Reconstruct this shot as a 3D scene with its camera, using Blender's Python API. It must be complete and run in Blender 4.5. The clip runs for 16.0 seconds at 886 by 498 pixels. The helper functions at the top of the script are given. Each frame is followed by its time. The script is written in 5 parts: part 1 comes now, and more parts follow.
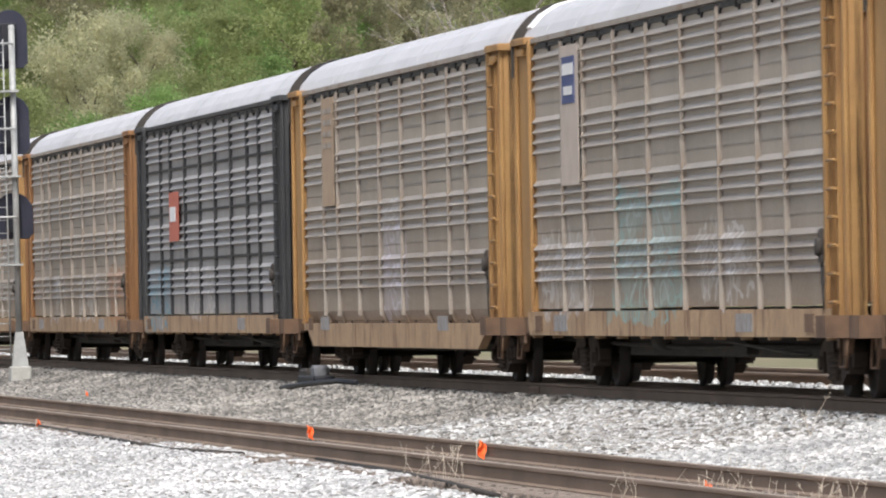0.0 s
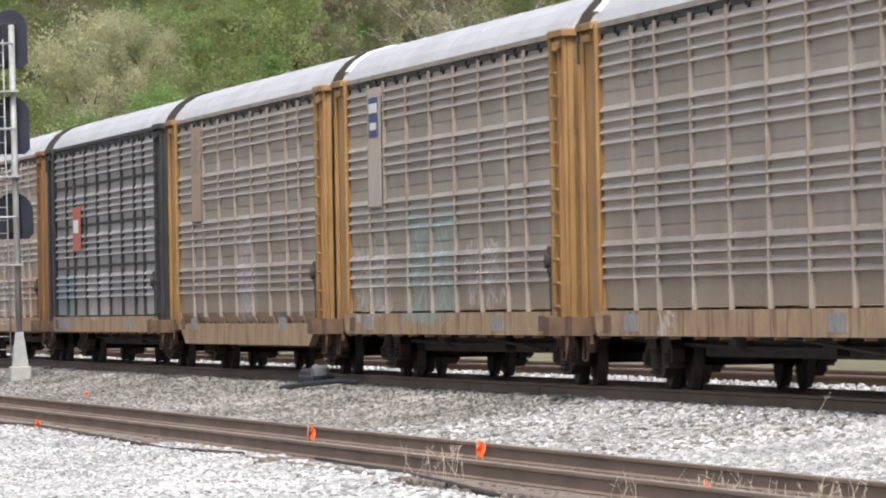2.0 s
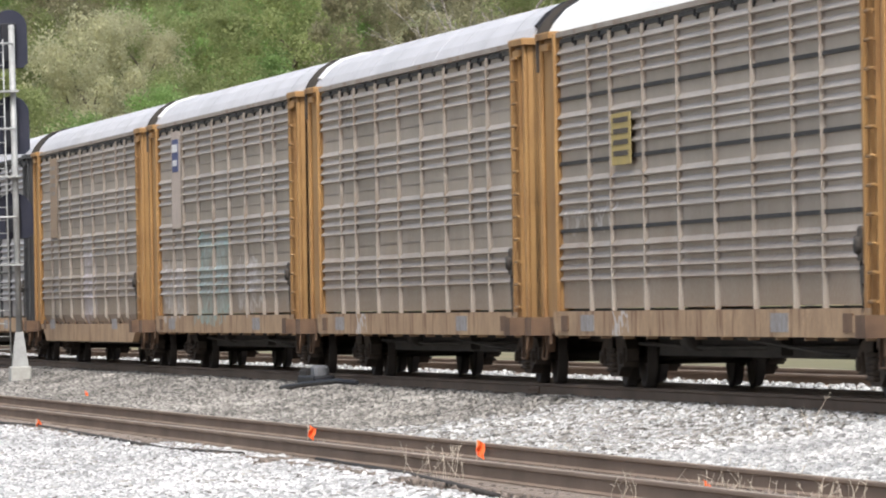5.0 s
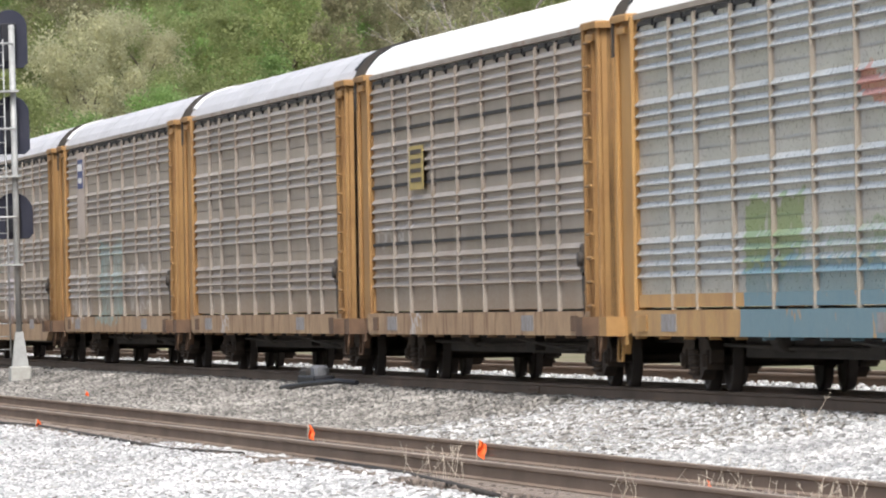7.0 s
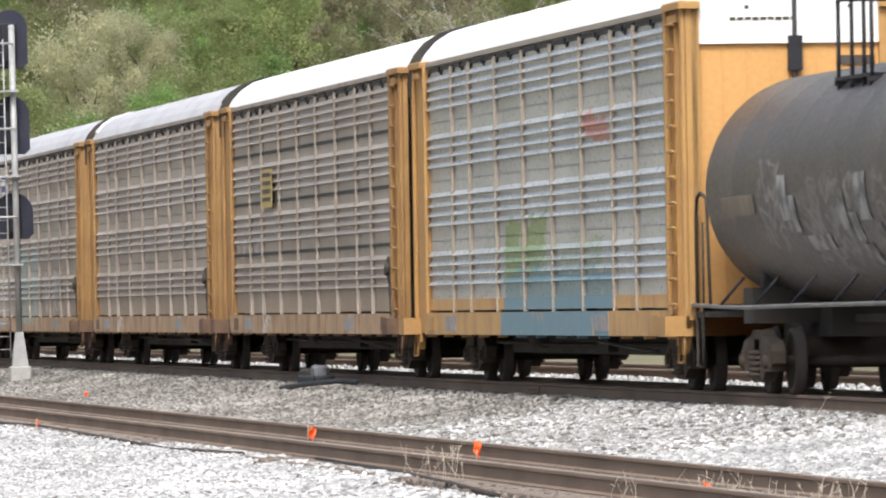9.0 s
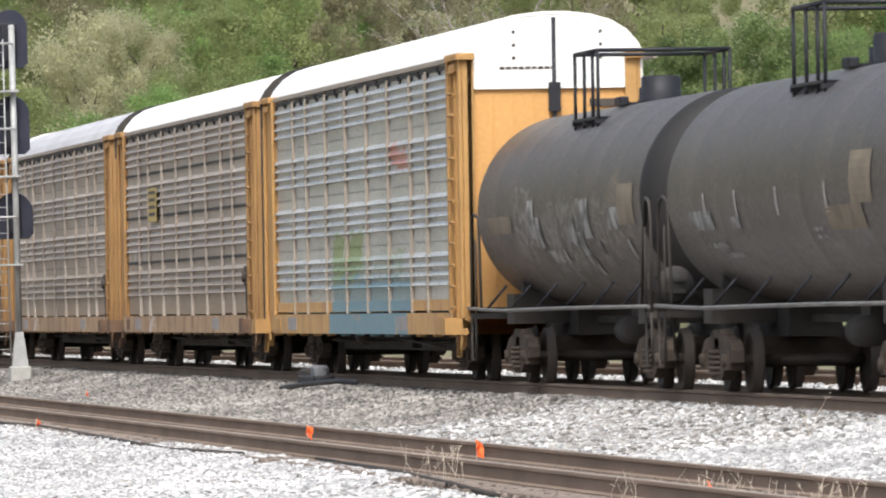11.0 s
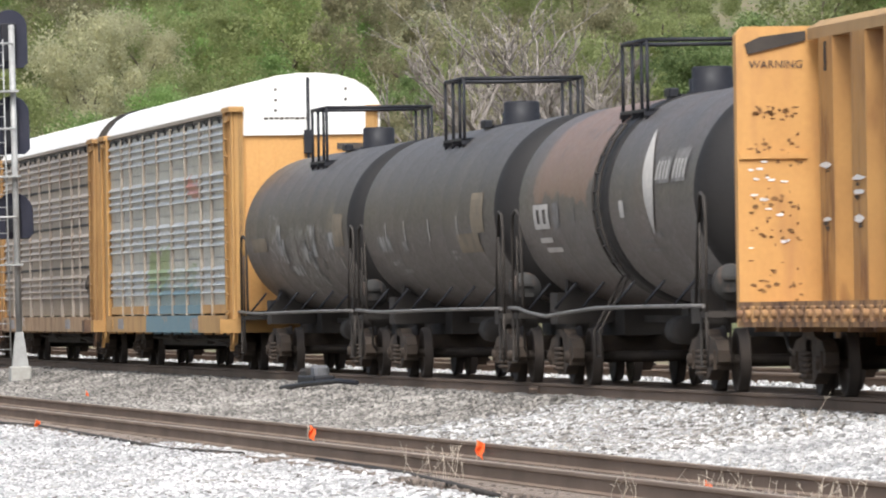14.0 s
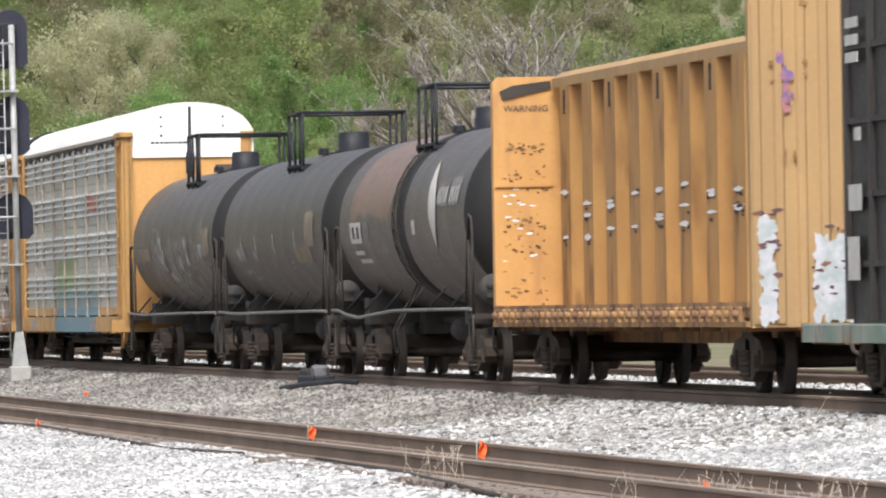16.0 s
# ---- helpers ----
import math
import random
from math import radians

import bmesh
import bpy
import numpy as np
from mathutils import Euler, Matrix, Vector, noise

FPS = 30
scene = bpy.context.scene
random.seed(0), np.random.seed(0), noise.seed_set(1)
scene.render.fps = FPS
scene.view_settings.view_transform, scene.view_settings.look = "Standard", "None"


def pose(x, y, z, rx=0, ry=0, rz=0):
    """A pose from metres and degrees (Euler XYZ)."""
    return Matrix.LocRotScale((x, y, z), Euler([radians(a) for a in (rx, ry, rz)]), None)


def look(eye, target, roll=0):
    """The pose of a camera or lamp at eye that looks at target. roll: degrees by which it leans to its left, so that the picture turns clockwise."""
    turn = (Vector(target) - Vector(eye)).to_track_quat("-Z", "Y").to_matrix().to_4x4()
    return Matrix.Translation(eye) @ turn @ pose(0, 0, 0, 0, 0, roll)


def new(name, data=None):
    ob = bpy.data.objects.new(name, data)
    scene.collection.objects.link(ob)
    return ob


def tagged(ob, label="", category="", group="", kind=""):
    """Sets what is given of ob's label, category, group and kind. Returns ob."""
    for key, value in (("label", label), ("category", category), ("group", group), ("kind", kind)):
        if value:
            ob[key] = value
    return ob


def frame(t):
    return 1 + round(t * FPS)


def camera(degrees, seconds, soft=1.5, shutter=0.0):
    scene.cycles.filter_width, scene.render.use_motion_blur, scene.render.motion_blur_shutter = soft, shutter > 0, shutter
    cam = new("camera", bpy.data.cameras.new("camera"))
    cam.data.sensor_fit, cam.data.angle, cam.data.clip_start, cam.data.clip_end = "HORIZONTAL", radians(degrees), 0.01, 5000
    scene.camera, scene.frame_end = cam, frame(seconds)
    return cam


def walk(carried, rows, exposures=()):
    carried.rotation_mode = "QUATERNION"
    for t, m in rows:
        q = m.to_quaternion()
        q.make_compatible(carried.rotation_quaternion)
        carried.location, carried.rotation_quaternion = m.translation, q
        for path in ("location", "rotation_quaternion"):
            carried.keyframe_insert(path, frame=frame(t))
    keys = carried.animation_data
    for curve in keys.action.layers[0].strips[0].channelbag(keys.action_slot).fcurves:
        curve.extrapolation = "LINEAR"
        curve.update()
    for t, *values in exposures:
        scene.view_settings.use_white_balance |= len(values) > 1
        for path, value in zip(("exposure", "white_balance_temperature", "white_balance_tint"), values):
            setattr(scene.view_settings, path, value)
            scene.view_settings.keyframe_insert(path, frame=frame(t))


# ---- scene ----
# ---------------------------------------------------------------- camera
LENS = 5.883
EYE_Z = 1.371          # above the main track's rail head
TRACK_Y = 19.283       # main track centre line, trains run towards -x
SIDING_Y = TRACK_Y - 6.58
FAR_Y = TRACK_Y + 4.6
SIDING_Z = -0.337
cam = camera(LENS, 16.0, soft=2.0, shutter=0.4)
CAM = Matrix(((0.1316369468, 0.0088163656, 0.9912587886, 0.0),
              (0.9909395914, 0.0257166805, -0.1318232851, 0.0),
              (-0.0266540878, 0.9996303937, -0.0053512204, EYE_Z),
              (0, 0, 0, 1)))
walk(cam, [(0.0, CAM), (16.0, CAM)],
     exposures=[(0.0, 0.40, 6100, 8), (4.0, 0.44, 6100, 8), (6.5, 0.50, 6100, 8), (9.0, 0.50, 6100, 8), (16.0, 0.48, 6100, 8)])

# ---------------------------------------------------------------- world and sun
SUN_ELEV, SUN_AZ = 52.0, -11.0     # azimuth in degrees from +x towards +y
world = bpy.data.worlds.new("sky")
scene.world = world
world.use_nodes = True
sky = world.node_tree.nodes.new("ShaderNodeTexSky")
sky.sky_type = "NISHITA"
sky.sun_disc = False
sky.sun_elevation = radians(SUN_ELEV)
sky.sun_rotation = radians(90 - SUN_AZ)
sky.dust_density = 6.0
sky.air_density = 1.0
bg = world.node_tree.nodes["Background"]
bg.inputs["Strength"].default_value = 0.15
haze = world.node_tree.nodes.new("ShaderNodeHueSaturation")
haze.inputs["Saturation"].default_value = 0.65
world.node_tree.links.new(sky.outputs["Color"], haze.inputs["Color"])
world.node_tree.links.new(haze.outputs["Color"], bg.inputs["Color"])
sun = new("sun", bpy.data.lights.new("sun", "SUN"))
sun.data.energy = 2.2
sun.data.angle = radians(20)
sun.data.color = (1.0, 0.95, 0.88)
sun_dir = Vector((math.cos(radians(SUN_ELEV)) * math.cos(radians(SUN_AZ)),
                  math.cos(radians(SUN_ELEV)) * math.sin(radians(SUN_AZ)), math.sin(radians(SUN_ELEV))))
sun.matrix_world = look(sun_dir * 200, (0, 0, 0))


# ---------------------------------------------------------------- materials
def surface(name, base, other, rough=0.7, metal=0.0, scale=1.0, streak=0.0, bump=0.2, fine=14.0,
            random=0.0, island=False, paints=(), space=None, specular=0.3, rust=None, mix=0.5, grit=0.22, splash=None):
    """Two tones mixed by a large and a fine noise, streaks down the side, paint patches (x0, x1, z0, z1, colour)."""
    m = bpy.data.materials.new(name)
    m.use_nodes = True
    nt = m.node_tree
    N, L = nt.nodes, nt.links
    p = N["Principled BSDF"]
    p.inputs["Roughness"].default_value = rough
    p.inputs["Metallic"].default_value = metal
    p.inputs["Specular IOR Level"].default_value = specular
    tc = N.new("ShaderNodeTexCoord")
    if space is not None:
        tc.object = space
    co = tc.outputs["Object"]

    def noise_at(s, detail=4.0, stretch=(1, 1, 1)):
        mp = N.new("ShaderNodeMapping")
        mp.inputs["Scale"].default_value = stretch
        L.new(co, mp.inputs["Vector"])
        n = N.new("ShaderNodeTexNoise")
        n.inputs["Scale"].default_value = s
        n.inputs["Detail"].default_value = detail
        L.new(mp.outputs["Vector"], n.inputs["Vector"])
        return n.outputs["Fac"]

    def ramp(v, a, b):
        r = N.new("ShaderNodeMapRange")
        r.inputs["From Min"].default_value = a
        r.inputs["From Max"].default_value = b
        L.new(v, r.inputs["Value"])
        return r.outputs["Result"]

    def blend(f, a, b, mode="MIX"):
        x = N.new("ShaderNodeMix")
        x.data_type = "RGBA"
        x.blend_type = mode
        for sock, v in ((x.inputs[0], f), (x.inputs[6], a), (x.inputs[7], b)):
            if isinstance(v, (tuple, list)):
                sock.default_value = (*v, 1)
            elif isinstance(v, float):
                sock.default_value = v
            else:
                L.new(v, sock)
        return x.outputs[2]

    def math_node(op, a, b):
        x = N.new("ShaderNodeMath")
        x.operation = op
        for sock, v in zip(x.inputs, (a, b)):
            if isinstance(v, (int, float)):
                sock.default_value = v
            else:
                L.new(v, sock)
        return x.outputs[0]

    big = ramp(noise_at(scale), 0.5 - mix * 0.4, 0.5 + mix * 0.4)
    col = blend(big, base, other)
    grain = noise_at(fine, 6.0)
    col = blend(grit, col, blend(ramp(grain, 0.3, 0.7), (0.35, 0.35, 0.35), (0.65, 0.65, 0.65)), "OVERLAY")
    if rust:
        col = blend(math_node("MULTIPLY", ramp(noise_at(scale * 2.3, 5.0, (1, 1, 0.35)), 0.52, 0.68), 0.85), col, rust)
    if streak:
        s = ramp(noise_at(1.7, 5.0, (1, 1, 0.07)), 0.45, 0.75)
        col = blend(math_node("MULTIPLY", s, streak), col, blend(0.5, other, (0.06, 0.045, 0.03)))
    if splash:              # brown road dirt thrown up from the track, in uneven tongues
        sz = N.new("ShaderNodeSeparateXYZ")
        L.new(co, sz.inputs[0])
        top = math_node("ADD", sz.outputs[2], math_node("MULTIPLY", math_node("SUBTRACT", noise_at(1.1, 5.0, (1, 1, 0.3)), 0.5), 3.2))
        r2 = N.new("ShaderNodeMapRange")
        r2.inputs["From Min"].default_value, r2.inputs["From Max"].default_value = 2.7, 1.2
        L.new(top, r2.inputs["Value"])
        col = blend(math_node("MULTIPLY", r2.outputs["Result"], 0.8), col, splash)
    if random:
        info = N.new("ShaderNodeObjectInfo")
        v = info.outputs["Random"]
        if island:
            geo = N.new("ShaderNodeNewGeometry")
            v = geo.outputs["Random Per Island"]
        h = N.new("ShaderNodeHueSaturation")
        r = N.new("ShaderNodeMapRange")
        r.inputs["To Min"].default_value = 1 - random
        r.inputs["To Max"].default_value = 1 + random
        L.new(v, r.inputs["Value"])
        L.new(r.outputs["Result"], h.inputs["Value"])
        L.new(col, h.inputs["Color"])
        col = h.outputs["Color"]
    if paints:
        sep = N.new("ShaderNodeSeparateXYZ")
        L.new(co, sep.inputs[0])
        wob = math_node("SUBTRACT", noise_at(1.3, 4.0), 0.5)
        px = math_node("ADD", sep.outputs[0], math_node("MULTIPLY", wob, 2.4))
        pz = math_node("ADD", sep.outputs[2], math_node("MULTIPLY", wob, 0.9))
        holes = noise_at(2.6, 2.0)
        line = math_node("ABSOLUTE", math_node("SUBTRACT", noise_at(1.5, 1.5, (1, 1, 1.6)), 0.5), 0)
        strokes = ramp(line, 0.045, 0.02)
        for x0, x1, z0, z1, colour, cover in paints:
            fx = math_node("LESS_THAN", math_node("ABSOLUTE", math_node("SUBTRACT", px, (x0 + x1) / 2), 0), (x1 - x0) / 2)
            fz = math_node("LESS_THAN", math_node("ABSOLUTE", math_node("SUBTRACT", pz, (z0 + z1) / 2), 0), (z1 - z0) / 2)
            body = ramp(holes, 0.62 - cover * 0.35, 0.70 - cover * 0.35)
            if cover < 0.75:    # thin sprays show as strokes
                body = math_node("MAXIMUM", math_node("MULTIPLY", body, 0.45), strokes)
            f = math_node("MULTIPLY", math_node("MULTIPLY", fx, fz), body)
            col = blend(math_node("MULTIPLY", f, 0.85), col, colour)
    L.new(col, p.inputs["Base Color"])
    L.new(ramp(grain, 0.2, 0.8), (rr := N.new("ShaderNodeMapRange")).inputs["Value"])
    rr.inputs["To Min"].default_value = max(0.05, rough - 0.12)
    rr.inputs["To Max"].default_value = min(1.0, rough + 0.12)
    L.new(rr.outputs["Result"], p.inputs["Roughness"])
    if bump:
        b = N.new("ShaderNodeBump")
        b.inputs["Strength"].default_value = bump
        b.inputs["Distance"].default_value = 0.02
        L.new(grain, b.inputs["Height"])
        L.new(b.outputs["Normal"], p.inputs["Normal"])
    return m


def leaf_material(name, a, b, through_light=0.62):
    m = bpy.data.materials.new(name)
    m.use_nodes = True
    N, L = m.node_tree.nodes, m.node_tree.links
    p = N["Principled BSDF"]
    p.inputs["Roughness"].default_value = 0.6
    p.inputs["Specular IOR Level"].default_value = 0.2
    geo = N.new("ShaderNodeNewGeometry")
    info = N.new("ShaderNodeObjectInfo")
    mix = N.new("ShaderNodeMix")
    mix.data_type = "RGBA"
    mix.inputs[6].default_value, mix.inputs[7].default_value = (*a, 1), (*b, 1)
    L.new(geo.outputs["Random Per Island"], mix.inputs[0])
    h = N.new("ShaderNodeHueSaturation")
    r = N.new("ShaderNodeMapRange")
    r.inputs["To Min"].default_value, r.inputs["To Max"].default_value = 0.85, 1.2
    L.new(info.outputs["Random"], r.inputs["Value"])
    L.new(r.outputs["Result"], h.inputs["Value"])
    L.new(mix.outputs[2], h.inputs["Color"])
    L.new(h.outputs["Color"], p.inputs["Base Color"])
    t = N.new("ShaderNodeBsdfTranslucent")
    L.new(h.outputs["Color"], t.inputs["Color"])
    s = N.new("ShaderNodeMixShader")
    s.inputs[0].default_value = through_light
    L.new(p.outputs[0], s.inputs[1])
    L.new(t.outputs[0], s.inputs[2])
    L.new(s.outputs[0], N["Material Output"].inputs["Surface"])
    return m


BALLAST = surface("ballast_stone", (0.33, 0.325, 0.32), (0.52, 0.51, 0.50), 0.9, scale=0.35, random=0.45, island=True, bump=0.3, fine=30, grit=0.4)
DULL = surface("dull_stone", (0.15, 0.138, 0.125), (0.29, 0.27, 0.245), 0.92, scale=0.22, random=0.6, island=True, bump=0.3, fine=30, grit=0.4)
FOULED = surface("fouled_stone", (0.10, 0.08, 0.065), (0.22, 0.18, 0.155), 0.95, scale=0.5, random=0.5, island=True, bump=0.3, fine=30)
GROUND = surface("gravel_bed", (0.17, 0.145, 0.125), (0.27, 0.24, 0.215), 0.95, scale=0.5, bump=0.8, fine=18)
HILL = surface("forest_floor", (0.12, 0.13, 0.06), (0.20, 0.16, 0.10), 0.95, scale=0.08, bump=0.5, fine=2)
RAIL_SIDE = surface("rusty_rail", (0.185, 0.135, 0.10), (0.25, 0.185, 0.14), 0.85, scale=0.7, fine=25)
RAIL_HEAD = surface("worn_rail_head", (0.36, 0.29, 0.22), (0.26, 0.20, 0.15), 0.5, metal=0.4, scale=0.5, fine=20)
TIE = surface("weathered_tie", (0.15, 0.12, 0.10), (0.22, 0.18, 0.15), 0.9, scale=2, random=0.15, bump=0.5)
GALV = surface("galvanised_steel", (0.46, 0.46, 0.46), (0.34, 0.34, 0.34), 0.5, metal=0.25, scale=1.2)
# for the painted tank band, and for shade painted on the tank heads
BAND_HEAD_SHADE = surface("dark_band_and_head_shade", (0.016, 0.015, 0.015), (0.024, 0.022, 0.021), 0.6, scale=1)
PIPE = surface("dull_pipe", (0.20, 0.19, 0.18), (0.13, 0.12, 0.115), 0.55, metal=0.3, scale=2)
WORN = surface("worn_grey_lid", (0.17, 0.17, 0.18), (0.11, 0.11, 0.11), 0.7, scale=4)
STENCIL = surface("grey_stencil", (0.34, 0.325, 0.32), (0.25, 0.22, 0.20), 0.8, scale=5, mix=0.3)
HOUSING = surface("grimy_grey_housing", (0.05, 0.048, 0.046), (0.032, 0.03, 0.028), 0.7, scale=4, rust=(0.09, 0.06, 0.045))
STEP = surface("rusty_step", (0.11, 0.068, 0.045), (0.19, 0.115, 0.07), 0.8, scale=2, rust=(0.08, 0.05, 0.035))
SIGNAL_PAINT = surface("aluminium_paint", (0.38, 0.38, 0.37), (0.30, 0.30, 0.29), 0.5, metal=0.2, scale=3)
BLACK = surface("black_paint", (0.012, 0.013, 0.018), (0.02, 0.02, 0.024), 0.55, scale=2)
NAVY = surface("dark_backboard", (0.018, 0.02, 0.035), (0.03, 0.03, 0.045), 0.5, scale=2)
CONCRETE = surface("concrete", (0.42, 0.41, 0.38), (0.34, 0.33, 0.30), 0.9, scale=3, bump=0.4)
UNDER = surface("underframe_grime", (0.036, 0.032, 0.029), (0.062, 0.053, 0.046), 0.85, scale=1.5, bump=0.3)
TRUCK = surface("truck_casting", (0.045, 0.036, 0.03), (0.09, 0.067, 0.05), 0.85, scale=3, bump=0.4)
WHEEL = surface("wheel_steel", (0.045, 0.038, 0.033), (0.075, 0.06, 0.05), 0.7, metal=0.3, scale=4)
ORANGE = surface("safety_orange", (0.85, 0.12, 0.03), (0.9, 0.2, 0.05), 0.6, scale=3)
WHITE = surface("white_paint", (0.78, 0.78, 0.78), (0.68, 0.67, 0.65), 0.6, scale=2)
CREAM = surface("faded_board", (0.52, 0.44, 0.38), (0.44, 0.37, 0.31), 0.7, scale=2)
TANBOARD = surface("tan_board", (0.42, 0.31, 0.21), (0.36, 0.26, 0.18), 0.7, scale=2)
BLUE = surface("blue_paint", (0.05, 0.07, 0.18), (0.08, 0.1, 0.22), 0.6, scale=2)
RED = surface("red_paint", (0.45, 0.12, 0.08), (0.5, 0.16, 0.11), 0.6, scale=2)
SCRAPE = surface("bared_primer", (0.32, 0.175, 0.07), (0.19, 0.105, 0.05), 0.8, scale=8, random=0.4, island=True)
YELLOW = surface("yellow_paint", (0.46, 0.35, 0.12), (0.38, 0.30, 0.12), 0.6, scale=2)
DARKBAR = surface("dark_lettering", (0.06, 0.05, 0.045), (0.09, 0.075, 0.06), 0.7, scale=3)
PALEBAR = surface("pale_lettering", (0.45, 0.43, 0.40), (0.55, 0.52, 0.48), 0.7, scale=5)
STRAW = surface("dry_straw", (0.40, 0.34, 0.27), (0.52, 0.45, 0.37), 0.85, scale=3, random=0.3, island=True, bump=0)
WEED = surface("green_weed", (0.10, 0.14, 0.04), (0.16, 0.18, 0.06), 0.8, scale=3, bump=0)
BARK = surface("bark", (0.10, 0.08, 0.06), (0.17, 0.14, 0.11), 0.9, scale=1, bump=0.4, fine=5)
GREYBARK = surface("grey_bark", (0.17, 0.15, 0.133), (0.25, 0.22, 0.197), 0.9, scale=1, random=0.2, bump=0.2, fine=5)


# ---------------------------------------------------------------- mesh helpers
class Shape:
    """Collects vertices and faces of one mesh."""

    def __init__(self):
        self.v, self.f, self.smooth = [], [], []

    def add(self, verts, faces, smooth=False):
        n = len(self.v)
        self.v += [tuple(q) for q in verts]
        self.f += [tuple(i + n for i in fc) for fc in faces]
        self.smooth += [smooth] * len(faces)
        return self

    def box(self, x0, x1, y0, y1, z0, z1, b=0.0):
        """A box; with b its upright and top edges are chamfered."""
        if b <= 0:
            v = [(x, y, z) for z in (z0, z1) for x, y in ((x0, y0), (x1, y0), (x1, y1), (x0, y1))]
            f = [(3, 2, 1, 0), (4, 5, 6, 7), (0, 1, 5, 4), (1, 2, 6, 5), (2, 3, 7, 6), (3, 0, 4, 7)]
            return self.add(v, f)
        ring = lambda d: [(x0 + b + d, y0 + d), (x1 - b - d, y0 + d), (x1 - d, y0 + b + d), (x1 - d, y1 - b - d),
                          (x1 - b - d, y1 - d), (x0 + b + d, y1 - d), (x0 + d, y1 - b - d), (x0 + d, y0 + b + d)]
        v = [(x, y, z0) for x, y in ring(0)] + [(x, y, z1 - b) for x, y in ring(0)] + [(x, y, z1) for x, y in ring(b * 0.7)]
        f = [tuple(range(7, -1, -1)), tuple(range(16, 24))]
        for k in (0, 8):
            f += [(k + i, k + (i + 1) % 8, k + 8 + (i + 1) % 8, k + 8 + i) for i in range(8)]
        return self.add(v, f)

    def prism(self, profile, a, b, axis="x", smooth=False, caps=True):
        """A closed outline extruded along x (profile y, z), y (profile x, z) or z (profile x, y)."""
        put = {"x": lambda t, p: (t, p[0], p[1]), "y": lambda t, p: (p[0], t, p[1]), "z": lambda t, p: (p[0], p[1], t)}[axis]
        n = len(profile)
        v = [put(a, p) for p in profile] + [put(b, p) for p in profile]
        self.add(v, [(i, (i + 1) % n, n + (i + 1) % n, n + i) for i in range(n)], smooth)
        if caps:
            self.f += [tuple(len(self.v) - 2 * n + i for i in range(n - 1, -1, -1)), tuple(len(self.v) - n + i for i in range(n))]
            self.smooth += [False, False]
        return self

    def tube(self, pts, r, n=6, r1=None):
        pts = [Vector(p) for p in pts]
        rings = []
        for i, p in enumerate(pts):
            d = (pts[min(i + 1, len(pts) - 1)] - pts[max(i - 1, 0)]).normalized()
            a = d.orthogonal().normalized()
            b = d.cross(a)
            rr = r if r1 is None else r + (r1 - r) * i / (len(pts) - 1)
            if rings:
                pa = rings[-1][1]
                a = (pa - d * pa.dot(d)).normalized()
                b = d.cross(a)
            rings.append(([p + (a * math.cos(2 * math.pi * k / n) + b * math.sin(2 * math.pi * k / n)) * rr for k in range(n)], a))
        v = [q for ring, _ in rings for q in ring]
        f = [(i * n + k, i * n + (k + 1) % n, (i + 1) * n + (k + 1) % n, (i + 1) * n + k) for i in range(len(pts) - 1) for k in range(n)]
        self.add(v, f, True)
        self.f += [tuple(len(self.v) - len(v) + k for k in range(n - 1, -1, -1)), tuple(len(self.v) - n + k for k in range(n))]
        self.smooth += [False, False]
        return self

    def lathe(self, profile, axis="x", centre=(0, 0, 0), n=32):
        """(along, radius) turned about an axis through centre."""
        v, f = [], []
        for t, r in profile:
            for k in range(n):
                c, s = math.cos(2 * math.pi * k / n) * r, math.sin(2 * math.pi * k / n) * r
                q = {"x": (t, c, s), "y": (s, t, c), "z": (c, s, t)}[axis]
                v.append(tuple(a + b for a, b in zip(q, centre)))
        for i in range(len(profile) - 1):
            f += [(i * n + k, i * n + (k + 1) % n, (i + 1) * n + (k + 1) % n, (i + 1) * n + k) for k in range(n)]
        return self.add(v, f, True)

    def mesh(self, name, material=None):
        me = bpy.data.meshes.new(name)
        me.from_pydata(self.v, [], self.f)
        me.polygons.foreach_set("use_smooth", self.smooth)
        bm = bmesh.new()
        bm.from_mesh(me)
        bmesh.ops.recalc_face_normals(bm, faces=bm.faces)
        bm.to_mesh(me)
        bm.free()
        me.materials.append(material)
        return me


def part(name, shape, material, parent, label="", at=None):
    """One mesh object under a thing or a part; shape may be a mesh shared with others."""
    me = shape if isinstance(shape, bpy.types.Mesh) else shape.mesh(name, material)
    ob = new(name, me)
    if me.materials[0] is not material:
        ob.material_slots[0].link = "OBJECT"
        ob.material_slots[0].material = material
    ob.parent = parent
    if at is not None:
        ob.matrix_basis = at
    if label:
        tagged(ob, label)
    return ob


def thing(name, label, category, at=None, group="", kind=""):
    ob = new(name)
    ob.empty_display_size = 0.3
    if at is not None:
        ob.matrix_basis = at
    return tagged(ob, label, category, group, kind)


def solid(name, shape, material, label, category, group="", kind="", at=None):
    ob = new(name, shape.mesh(name, material))
    if at is not None:
        ob.matrix_basis = at
    return tagged(ob, label, category, group, kind)


